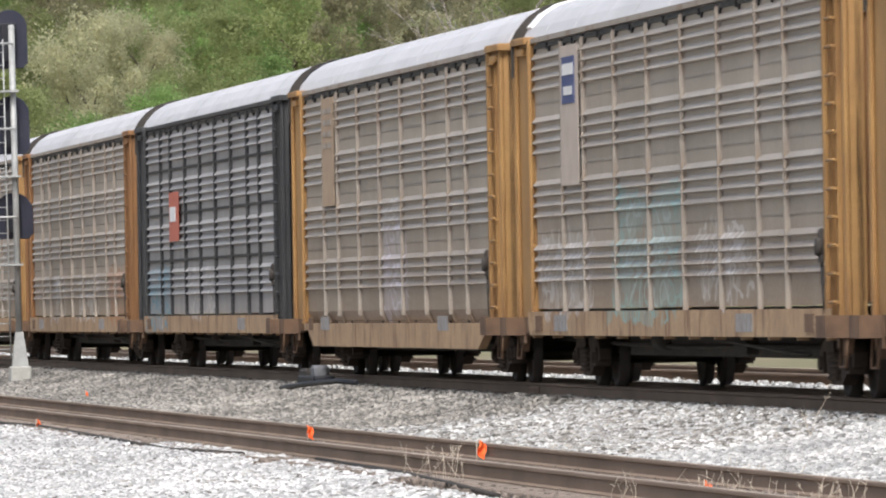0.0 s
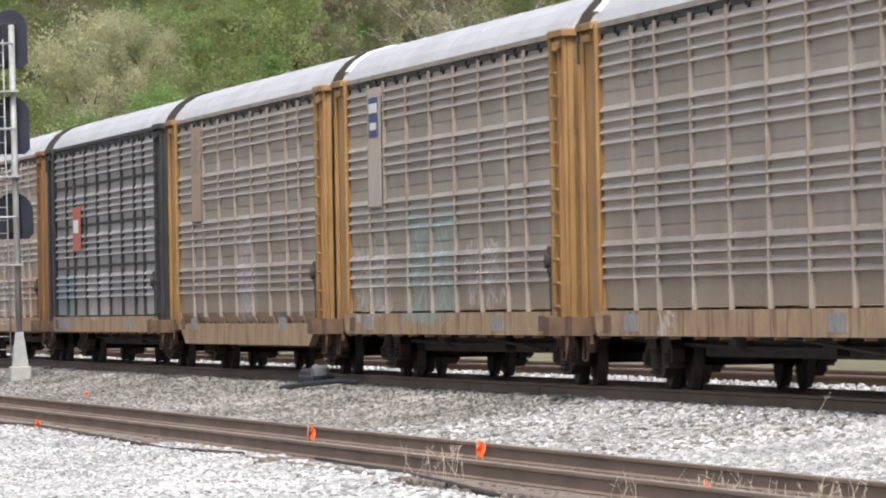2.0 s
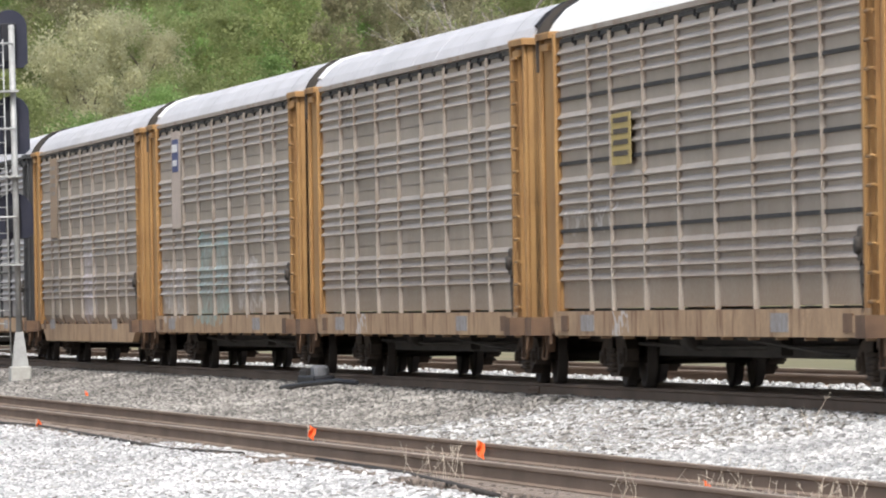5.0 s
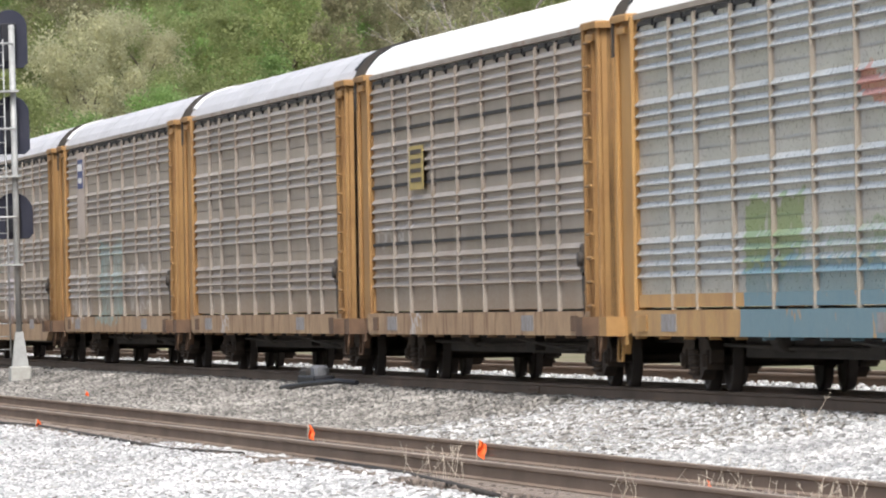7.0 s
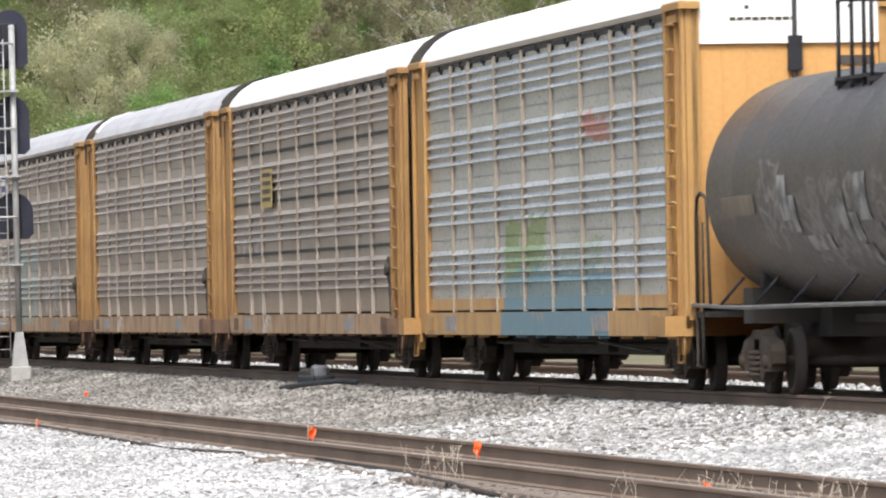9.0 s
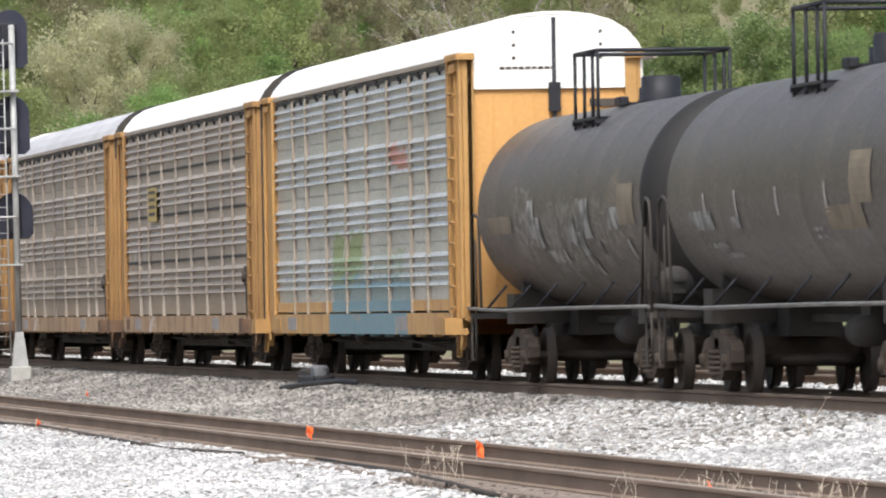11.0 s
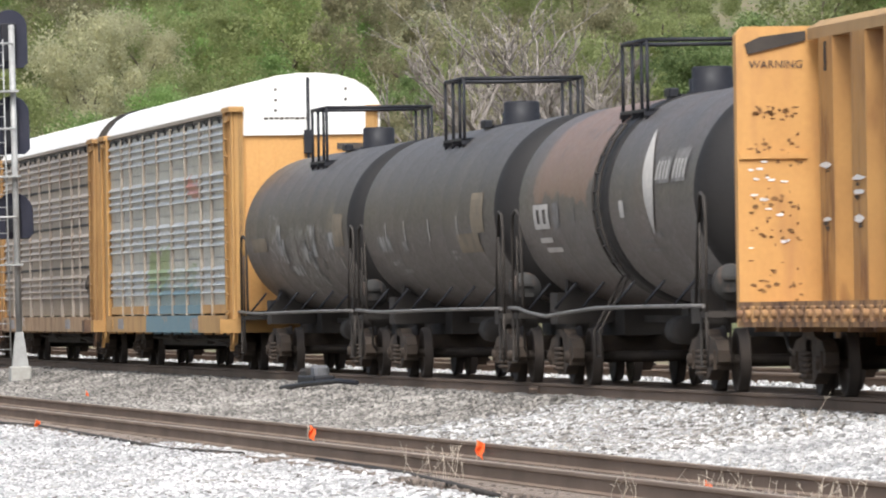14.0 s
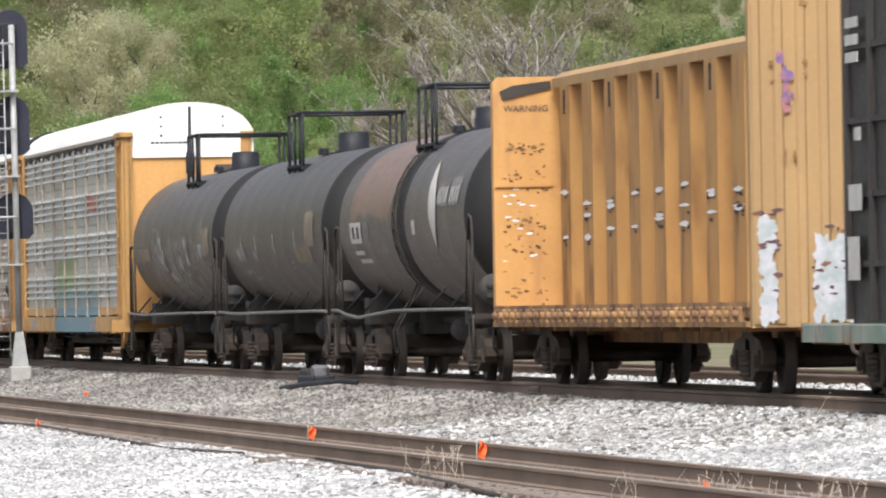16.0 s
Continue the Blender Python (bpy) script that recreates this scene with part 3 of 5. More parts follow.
def make_rack_car(x, label, panel, post, corner, roof, sill, drop=0.0, lines=None, paints=(), door=None, plate=None, step=None, hood_tones=(None, None), kick=False):
    step = step or STEP
    car = car_body("autorack_car", label, "railway car", x)
    if isinstance(panel, dict):
        panel = surface("weathered_screen", **panel, space=car, paints=paints)
    if isinstance(sill, dict):
        sill = surface("rusty_sill", **sill, space=car, paints=paints)
    part("underframe", shared("underframe", underframe_mesh), UNDER, car, "black grimy underframe")
    part("side_sill", shared(("sill", drop), lambda: sill_mesh(drop)), sill, car, "rust-streaked tan side sill")
    for turn in (0, 180):
        m = pose(0, -0.36 if turn else 0, 0, 0, 0, turn)
        at = -HALF
        for i, w in enumerate(BAYS):
            part("screen_panel", shared(("panel", w), lambda: panel_mesh(w)), panel, car, at=m @ pose(at, -PANEL_Y, 0))
            if i:
                part("post", shared("post", post_mesh), post, car, at=m @ pose(at, -PANEL_Y - 0.001, 0))
            at += w
        make_corner(car, m, 1, corner, plate or corner)
        make_corner(car, m, -1, corner, plate or corner)
        part("ladder", shared("ladder", ladder_mesh), corner, car, at=m @ pose(HALF, 0, 0))
        part("end_step", shared("end_step", end_step_mesh), step, car, at=m @ pose(12.3, 0, 0))
        part("end_step", shared("end_step_b", lambda: mirrored(end_step_mesh())), step, car, at=m @ pose(-12.3, 0, 0))
        for flip in (1, -1):
            key = ("leaf", flip)
            d = part("door_leaf", shared(key, lambda: leaf_mesh(1.27) if flip > 0 else flipped(leaf_mesh(1.27))), door or corner, car, at=m @ pose(END_X - 0.10, -0.10, 0))
            for y in (0.3, 0.62, 0.94):
                part("stiffener", shared("stiffener", lambda: Shape().box(0.0, 0.016, -0.012, 0.012, 1.2, 4.45).mesh("stiffener", YELLOW)), door or corner, d, at=pose(0, flip * y, 0))
        part("end_cap", shared("end_cap", cap_mesh), roof if door is DOORYEL and not turn else UNDER, car, at=m @ pose(END_X - 0.04, 0, 0))
        # added dark strip that draws the shade in the seam between cars
        part("end_seal", shared("seam_strip", lambda: Shape().box(-0.03, 0.03, -1.46, -1.39, 1.0, 4.95).mesh("end_seal", BLACK)), UNDER, car, at=m @ pose(END_X - 0.02, 0, 0))
        rod = Shape().tube([(0.06, 0, 1.2), (0.06, 0, 5.6)], 0.035)
        rod.box(0.02, 0.12, -0.09, 0.09, 4.15, 4.6)
        part("door_rod", shared("rod", lambda: rod.mesh("door_rod", BLACK)), BLACK, d)
        cap = Shape().box(-1.30, 0.10, -1.64, -1.35, 4.96, 5.06, 0.02)
        cap.box(-1.0, -0.35, -1.62, -1.36, 4.80, 4.90, 0.02)
        part("top_plate", shared("plate", lambda: cap.mesh("top_plate", YELLOW)), corner, car, at=m @ pose(END_X, 0, 0))
        part("top_plate", shared("plate_b", lambda: mirrored(cap.mesh("top_plate", YELLOW))), corner, car, at=m @ pose(-END_X, 0, 0))
    for x in (-11.3, 11.1):
        part("jacking_pad", shared("pad", lambda: Shape().box(-0.32, 0.32, -1.618, -1.60, 0.80, 1.02, 0.01).mesh("jacking_pad", STEP)), step, car, "rusty jacking pad", pose(x, 0.06 if kick else 0, 0))
    for x in (-9.2, 6.4):
        part("stencil_patch", shared("stencil", lambda: Shape().box(-0.62, 0.62, -1.606, -1.60, 0.80, 1.03).mesh("stencil_patch", STENCIL)), STENCIL, car, "grey stencil patch on the sill", pose(x, 0.05 if kick else 0, 0))
    if door is not DOORYEL:
        part("hand_brake", shared("hand_brake", hand_brake_mesh), UNDER, car, "dark hand brake housing and chain", pose(HALF - 0.1, 0, 0))
    rail = Shape()
    for k in (-1, 1):
        rail.box(-13.2, 13.2, min(k * 1.5, k * 1.56), max(k * 1.5, k * 1.56), 4.96, 5.03)
    part("eave_rail", shared("eave", lambda: rail.mesh("eave_rail", GALV)), post, car)
    gap = Shape()
    at = -HALF
    for w in BAYS:          # arched dark slots at the head of each bay
        for k in range(2):
            a, b = at + 0.12 + k * w / 2, at + (k + 1) * w / 2 - 0.06
            gap.prism([(a, 4.80), (a + 0.10, 4.87), (b - 0.10, 4.87), (b, 4.84), (b, 4.935), (a + 0.16, 4.935), (a, 4.88)], -1.532, -1.50, "y")
        at += w
    part("vent_strip", shared("vents", lambda: gap.mesh("vent_strip", BLACK)), BLACK, car, "dark vent slots under the eave")
    r = part("roof", shared("roof", lambda: roof_mesh(-12.6, 12.6, 9)), roof, car)
    for k in (-1, 1):
        hood = shared(("hood", k), lambda: roof_mesh(min(k * 12.63, k * 13.52), max(k * 12.63, k * 13.52), 1))
        part("roof_hood", hood, roof, car)
        make_truck(car, k * 10.05)
        make_coupler(car, k * 14.0, k)
        # white strips paint the hood's highlight, black ones the dark gap between hoods
        if hood_tones[k > 0]:
            inner = 12.95 if hood_tones[k > 0] is WHITE else 13.40
            part("hood_rim", shared(("rim", k, inner), lambda: hood_tone_mesh(k * inner, k * 13.60)), hood_tones[k > 0], car, "curved strip at the roof end, painted as white highlight or black gap shade")
    if kick:                # the side's foot is bent in under the panels
        foot = Shape().prism([(-1.505, 1.13), (-1.40, 0.90), (-1.36, 0.90), (-1.46, 1.13)], -HALF, HALF)
        part("bent_foot", foot, panel, car)
        at = -HALF
        for w in BAYS[:-1]:
            at += w
            part("post_foot", shared("post_foot", lambda: Shape().prism([(-1.56, 1.14), (-1.44, 0.88), (-1.40, 0.88), (-1.50, 1.14)], -0.04, 0.04).mesh("post_foot", GALV)), post, car, at=pose(at, 0, 0))
    if lines:
        s = Shape()
        for z in (4.08, 3.17, 2.22):
            s.box(-HALF, HALF, -PANEL_Y - 0.034, -PANEL_Y - 0.004, z - 0.034, z + 0.020)
        part("belt_rail", s, lines, car, "black belt rails along the side")
    return car


def flipped(me):
    m = me.copy()
    m.transform(Matrix.Diagonal((1, -1, 1, 1)))
    m.flip_normals()
    return m


def mirrored(me):
    m = me.copy()
    m.transform(Matrix.Diagonal((-1, 1, 1, 1)))
    m.flip_normals()
    return m


# --- tank cars
def make_tank_car(x, label, paint, tall_ladder=False, bands=(), dip=False):
    car = car_body("tank_car", label, "railway car", x)
    R, ZC, L = 1.46, 2.60, 8.0
    head = [(L + 0.68 * math.sin(a), R * math.cos(a)) for a in np.linspace(0, math.pi / 2, 8)]
    s = Shape()
    prof = [(-L, R)]
    for k in range(1, 8):            # weld seams between the rings
        q = -L + 2 * L * k / 8
        prof += [(q - 0.03, R), (q, R + 0.003), (q + 0.03, R)]
    prof += [(L, R)]
    s.lathe(prof, "x", (0, 0, ZC), 64)
    shell = part("tank_shell", s, paint, car)
    # heads are near black to put the shade between the tanks into colour
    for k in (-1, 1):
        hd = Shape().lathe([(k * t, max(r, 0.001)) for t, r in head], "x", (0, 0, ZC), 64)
        part("tank_head", hd, BAND_HEAD_SHADE, car, "dished tank head with the gap's shade painted black")
    for x0, x1, m in bands:
        b = Shape().lathe([(x0, R), (x0, R + 0.012), (x1, R + 0.012), (x1, R)], "x", (0, 0, ZC), 64)
        part("band", b, m, shell, "darker painted band round the tank")
    for k in (-1, 1):
        u = Shape()
        a, b = k * 5.2, k * 8.7
        u.box(min(a, b), max(a, b), -0.35, 0.35, 0.72, 1.15)
        u.box(k * 6.4 - 0.35, k * 6.4 + 0.35, -1.2, 1.2, 0.9, 1.35)
        u.prism([(-1.05, 1.0), (1.05, 1.0), (1.0, 1.62), (0.7, 1.35), (-0.7, 1.35), (-1.0, 1.62)], k * 6.4 - 0.1, k * 6.4 + 0.1)
        u.box(min(k * 8.3, k * 8.95), max(k * 8.3, k * 8.95), -1.45, 1.45, 0.98, 1.06)
        part("stub_sill", u, UNDER, car, "black stub sill and saddle")
    u = Shape()
    u.lathe([(1.2, 0), (1.2, 0.19), (2.2, 0.19), (2.2, 0)], "x", (0, -0.6, 0.8), 12)
    u.box(-0.3, 0.3, -0.3, 0.3, 0.75, 1.2)
    u.box(-8, 8, -0.06, 0.06, 0.9, 1.0)
    part("valve_gear", u, UNDER, car, "black valve and brake reservoir")
    h = Shape()
    for k in (-1, 1):
        low = 1.01 if dip else 1.10
        pts = [(-8.9, k * 1.5, 1.14), (-7.8, k * 1.52, 1.13), (-6.6, k * 1.55, (low + 1.13) / 2), (-4.8, k * 1.55, low), (-2.6, k * 1.55, (low + 1.12) / 2), (0, k * 1.55, 1.12), (4.2, k * 1.55, 1.13), (8.9, k * 1.5, 1.13)]
        h.tube(pts, 0.028, 8)
    part("handrail", h, PIPE, car, "grey pipe handrail along the tank")
    for k in (-1, 1):
        for q in (-6.6, -4.0, -1.4, 1.4, 4.0, 6.6):
            part("bracket", Shape().tube([(q, k * 1.53, 1.12), (q + 0.2, k * 1.25, 1.48)], 0.022), BLACK, car)
    for k in (-1, 1):                 # end hoops and steps
        for y in (-1.45, 1.45):
            e = Shape()
            e.tube([(k * 8.85, y, 1.05), (k * 8.85, y, 2.3), (k * 8.75, y, 2.52), (k * 8.45, y, 2.58), (k * 8.2, y * 0.98, 2.5), (k * 7.9, y * 0.99, 1.12)], 0.024, 6)
            e.tube([(k * 8.85, y, 1.05), (k * 8.85, y, 0.35), (k * 8.4, y, 0.35), (k * 8.4, y, 1.05)], 0.022, 6)
            e.tube([(k * 8.35, y, 1.05), (k * 8.35, y, 2.2)], 0.016, 6)
            part("end_rail", e, UNDER, car, "bent grab rail at the tank end")
        make_truck(car, k * 6.4)
        make_coupler(car, k * 8.75, k)
    hw = Shape().lathe([(-0.14, 0.0), (-0.14, 0.23), (0.04, 0.25), (0.10, 0.22), (0.12, 0.0)], "x", (8.75, -1.12, 1.42), 24)
    hw.box(8.70, 8.90, -1.24, -1.0, 1.30, 1.36)
    hw.box(8.70, 8.90, -1.24, -1.0, 1.46, 1.50)
    part("brake_housing", hw, HOUSING, car, "round grey hand brake housing")
    post = Shape().box(8.62, 8.72, -1.18, -1.06, 0.95, 1.30)
    post.tube([(8.66, -1.12, 1.2), (8.66, -1.12, 0.55), (8.2, -1.0, 0.45)], 0.022, 6)
    part("brake_post", post, UNDER, car)
    # top platform with rails and manway
    for y in (-0.95, 0.95):
        for q in (-1.1, -0.2, 0.6, 1.1):
            part("rail_post", shared("rail_post", lambda: Shape().tube([(0, 0, 3.6), (0, 0, 4.78)], 0.028, 6).mesh("rail_post", BLACK)), BLACK, car, at=pose(q, y, 0))
    loop = [(-1.1, -0.95, 4.78), (1.1, -0.95, 4.78), (1.1, 0.95, 4.78), (-1.1, 0.95, 4.78)]
    p = Shape()
    for q, w in zip(loop, loop[1:] + loop[:1]):
        p.tube([q, w], 0.03, 6)
    part("platform_rail", p, BLACK, car, "black safety rail on top")
    g = Shape()
    for k in range(9):
        g.box(-1.1, 1.1, -1.0 + k * 0.04, -0.98 + k * 0.04, 3.80, 3.84)
        g.box(-1.1, 1.1, 0.66 + k * 0.04, 0.68 + k * 0.04, 3.80, 3.84)
    for q in (-1.1, 0.0, 1.1):
        g.box(q - 0.03, q + 0.03, -1.0, -0.62, 3.74, 3.80)
        g.box(q - 0.03, q + 0.03, 0.62, 1.0, 3.74, 3.80)
    tagged(part("walkway", g, BLACK, car, "black grated walkway"), kind="stuff")
    mw = Shape().lathe([(3.95, 0.34), (4.08, 0.35), (4.08, 0.29), (4.40, 0.285), (4.43, 0.26), (4.44, 0.0)], "z", (0.2, 0.1, 0), 24)
    mw.lathe([(3.98, 0.18), (4.28, 0.18), (4.30, 0.0)], "z", (-0.7, 0.1, 0), 14)
    mw.box(-0.7, 0.65, -0.40, 0.44, 4.0, 4.05)
    mw.box(-0.2, 0.3, -0.52, -0.38, 4.02, 4.14, 0.02)
    part("manway", mw, BLACK, car, "black flat-topped manway housing")
    ld = Shape()
    reach = 0.75 if tall_ladder else -0.45
    for q in (-0.25, 0.25):
        ld.tube([(q, -1.5, 0.42), (q, -1.54, 0.8)] + [(q, -R * math.cos(a) * 1.05, ZC + R * math.sin(a) * 1.05) for a in np.linspace(-0.75, reach, 10)], 0.018, 6)
    for a in np.linspace(-0.75, reach, 10 if tall_ladder else 3):
        ld.tube([(-0.25, -R * math.cos(a) * 1.05, ZC + R * math.sin(a) * 1.05), (0.25, -R * math.cos(a) * 1.05, ZC + R * math.sin(a) * 1.05)], 0.016, 6)
    for z in (0.45, 0.8):
        ld.tube([(-0.25, -1.5, z), (0.25, -1.5, z)], 0.016, 6)
    if tall_ladder:
        part("side_ladder", ld, UNDER, car, "ladder up the tank side")
    return car


def decals(car, rows, material, name="lettering", label="", R=1.46, ZC=2.60):
    """Patches that follow the tank's round side: (x0, x1, angle0, angle1) in degrees above the middle."""
    k = 6
    for x0, x1, a0, a1 in rows:
        v = []
        for i in range(k + 1):
            a = radians(a0 + (a1 - a0) * i / k)
            for x in (x0, x1):
                v.append((x, -(R + 0.012) * math.cos(a), ZC + (R + 0.012) * math.sin(a)))
        part(name, Shape().add(v, [(2 * i, 2 * i + 1, 2 * i + 3, 2 * i + 2) for i in range(k)]), material, car, label)


# --- centre beam flat car
def make_centre_beam(x0, length):
    car = car_body("centerbeam_flatcar", "worn yellow centre beam flat car with chipped end bulkheads", "railway car", x0 + length / 2)
    h = length / 2
    paint = surface("chipped_yellow", (0.46, 0.255, 0.085), (0.36, 0.19, 0.065), 0.6, scale=0.9, streak=0.45, rust=(0.16, 0.07, 0.03), space=car)
    end_paint = surface("bulkhead_yellow", (0.58, 0.325, 0.115), (0.50, 0.27, 0.095), 0.6, scale=1.2, streak=0.2, rust=(0.42, 0.22, 0.09), space=car)
    tan = surface("faded_bulkhead", (0.42, 0.27, 0.125), (0.36, 0.23, 0.11), 0.7, scale=0.8, streak=0.35, space=car)
    d = Shape().box(-h, h, -1.5, 1.5, 0.98, 1.14, 0.02)
    d.box(-h, h, -0.3, 0.3, 0.62, 0.98)
    for x in np.linspace(-h + 0.8, h - 0.8, 14):
        d.box(x - 0.05, x + 0.05, -1.45, 1.45, 0.8, 0.99)
    edge = surface("rusted_deck_edge", (0.42, 0.24, 0.10), (0.20, 0.11, 0.06), 0.75, scale=1.6, rust=(0.07, 0.04, 0.03), space=car, mix=0.35)
    part("deck", d, edge, car, "rusted yellow deck")
    sd = Shape()
    for y in (-1.0, 1.0):
        sd.box(-h, h, min(y * 1.5, y * 1.54), max(y * 1.5, y * 1.54), 0.86, 0.93)
        sd.box(-h, h, min(y * 1.5, y * 1.53), max(y * 1.5, y * 1.53), 1.10, 1.17)
    part("edge_rail", sd, edge, car)
    pocket = Shape().box(-0.15, 0.15, -1.56, -1.46, 0.92, 1.12, 0.02)
    pocket.lathe([(-1.62, 0), (-1.62, 0.055), (-1.54, 0.055)], "y", (0, 0, 1.02), 10)
    pm = pocket.mesh("winch", TRUCK)
    for x in np.arange(-h + 0.5, h - 0.3, 0.62):
        part("winch", pm, edge, car, at=pose(x, 0, 0))
        part("winch", pm, edge, car, at=pose(x, 0, 0, 0, 0, 180))
    web = Shape().box(-h + 0.1, h - 0.1, -0.40, 0.40, 1.14, 4.40)
    part("centre_web", web, paint, car)
    rm = Shape().prism([(-0.50, -0.62), (0.50, -0.62), (0.68, -0.40), (-0.68, -0.40)], 1.15, 4.42, "z").mesh("rib", TRUCK)
    n = 10
    for i in range(n):
        x = -h + 1.4 + i * (length - 2.8) / (n - 1)
        for turn in (0, 180):
            part("rib", rm, paint, car, at=pose(x, 0, 0, 0, 0, turn))
            if i % 2 == 0:
                part("rib_slot", Shape().box(x - 0.07, x + 0.07, -0.634, -0.61, 4.0, 4.36), BLACK, car) if turn == 0 else None
    ch = Shape().prism([(-0.62, 4.42), (0.62, 4.42), (0.62, 4.56), (0.45, 4.66), (-0.45, 4.66), (-0.62, 4.56)], -h + 0.12, h - 0.12)
    part("top_chord", ch, tan, car, "pale top chord of the centre beam")
    b = Shape().prism([(-1.5, 0.9), (1.5, 0.9), (1.5, 4.5), (1.4, 4.6), (-1.4, 4.6), (-1.5, 4.5)], -h - 0.22, -h)
    left = part("bulkhead", b, end_paint, car, "bright yellow bulkhead with rust scars")
    part("cross_rib", Shape().box(-h, -h + 0.035, -1.48, -0.62, 2.95, 3.02), end_paint, left)
    strip = Shape()
    strip.prism([(-1.35, 4.25), (-0.62, 4.42), (-0.62, 4.54), (-1.2, 4.47), (-1.4, 4.38)], -h + 0.001, -h + 0.03)
    part("dark_brace", strip, UNDER, left)
    cu = bpy.data.curves.new("warning", "FONT")
    cu.body, cu.size, cu.extrude, cu.align_x, cu.align_y = "WARNING", 0.14, 0.002, "CENTER", "CENTER"
    cu.materials.append(DARKBAR)
    tx = new("lettering", cu)
    tx.parent = left
    tx.matrix_basis = Matrix.Translation((-h + 0.012, -1.0, 4.12)) @ Matrix(((0, 0, 1, 0), (1, 0, 0, 0), (0, 1, 0, 0), (0, 0, 0, 1)))
    rng = random.Random(9)

    def scrap(s, put, w, t):
        """An uneven flake of six to eight corners."""
        n = rng.randint(6, 8)
        s.add([put(w * math.cos(6.283 * i / n) * rng.uniform(0.4, 1.0), t * math.sin(6.283 * i / n) * rng.uniform(0.4, 1.0)) for i in range(n)], [tuple(range(n))])

    dark, pale, torn, gouge = Shape(), Shape(), Shape(), Shape()
    rows = [(3.52, 0.05, 34), (3.12, 0.05, 12), (2.92, 0.10, 18), (2.35, 0.12, 26), (2.0, 0.06, 14), (1.45, 0.12, 22)]
    for z0, spread, count in rows:
        for k in range(count):
            y, z = rng.uniform(-1.36, -0.70), rng.gauss(z0, spread)
            scrap(dark, lambda a, b: (-h + 0.009, y + a, z + b), rng.uniform(0.015, 0.06), rng.uniform(0.012, 0.04))
    for k in range(15):
        y, z = rng.uniform(-1.36, -0.72), rng.choice((2.83, 2.70, 2.5, 2.3, 1.9)) + rng.gauss(0, 0.03)
        scrap(pale, lambda a, b: (-h + 0.012, y + a, z + b), rng.uniform(0.04, 0.12), rng.uniform(0.012, 0.03))
    for i in range(n):
        x = -h + 1.4 + i * (length - 2.8) / (n - 1)
        for z0 in (2.62, 2.38, 2.2):
            if rng.random() < 0.75:
                z = z0 + 0.02 * i + rng.gauss(0, 0.08)
                scrap(torn, lambda a, b: (x + a, -0.634, z + b), rng.uniform(0.45, 0.62), rng.uniform(0.035, 0.06))
                for q in range(2):
                    dx, dz = rng.uniform(-0.3, 0.3), rng.uniform(-0.12, 0.04)
                    scrap(gouge, lambda a, b: (x + dx + a, -0.631, z + dz + b), rng.uniform(0.12, 0.3), rng.uniform(0.02, 0.06))
    for nm, s, m, o, lb in (("scrape_wear", dark, SCRAPE, left, "brown scrapes in the paint"), ("scuff_wear", pale, WHITE, left, "pale scuffs in the paint"),
                            ("torn_wrapping", torn, WHITE, car, "pale torn wrapping scraps on the ribs"), ("rust_wear", gouge, TRUCK, car, "rusty gouges on the ribs")):
        tagged(part(nm, s, m, o, lb), kind="stuff")
    r = Shape().prism([(-1.5, 0.85), (1.5, 0.85), (1.5, 5.1), (-1.5, 5.1)], h, h + 0.2)
    right = part("bulkhead", r, tan, car, "tan ribbed outer bulkhead with graffiti")
    for y in np.linspace(-1.42, 1.42, 11):
        part("bulkhead_rib", shared("bulkhead_rib", lambda: Shape().prism([(0.0, -0.07), (0.035, -0.04), (0.035, 0.04), (0.0, 0.07)], 0.9, 5.05, "z").mesh("bulkhead_rib", TRUCK)), tan, right, at=pose(h + 0.2, y, 0))
    gw, gg, gv = Shape(), Shape(), Shape()
    for y0, y1, z0, z1, n in ((-1.44, -1.16, 0.95, 2.28, 110), (-0.76, -0.12, 0.95, 2.05, 190)):
        for k in range(n):
            y, z = rng.uniform(y0 + 0.06, y1 - 0.06), rng.uniform(z0, z1 - 0.1)
            scrap(gw, lambda p, q: (h + 0.2385, y + p, z + q), rng.uniform(0.05, 0.09), rng.uniform(0.06, 0.16))
        for k in range(n // 8):
            y, z = rng.uniform(y0, y1), rng.choice((z0 + 0.35, z0 + 0.62, z0 + 0.9, z1)) + rng.gauss(0, 0.05)
            scrap(gg, lambda p, q: (h + 0.2395, y + p, z + q), rng.uniform(0.03, 0.10), rng.uniform(0.015, 0.05))
    marks = Shape()
    for y, z, w, t in ((-0.83, 4.85, 0.09, 0.07), (-1.22, 4.12, 0.05, 0.06), (-1.22, 3.92, 0.05, 0.05), (-0.80, 4.12, 0.05, 0.06), (-0.80, 3.98, 0.05, 0.05), (-1.06, 2.95, 0.03, 0.14), (-0.94, 2.95, 0.03, 0.14)):
        scrap(marks, lambda p, q: (h + 0.2375, y + p, z + q), w, t)
    tagged(part("stain", marks, SCRAPE, right, "brown stains on the bulkhead"), kind="stuff")
    for k in range(24):
        y, z = rng.gauss(-1.05, 0.04), rng.uniform(3.55, 4.3)
        scrap(gv, lambda p, q: (h + 0.238, y + p, z + q), rng.uniform(0.02, 0.06), rng.uniform(0.05, 0.12))
    white_spray = surface("white_spray", (0.52, 0.52, 0.55), (0.36, 0.40, 0.40), 0.6, scale=4, mix=0.3)
    dark_spray = surface("dark_spray", (0.06, 0.05, 0.07), (0.22, 0.09, 0.06), 0.6, scale=4, mix=0.3)
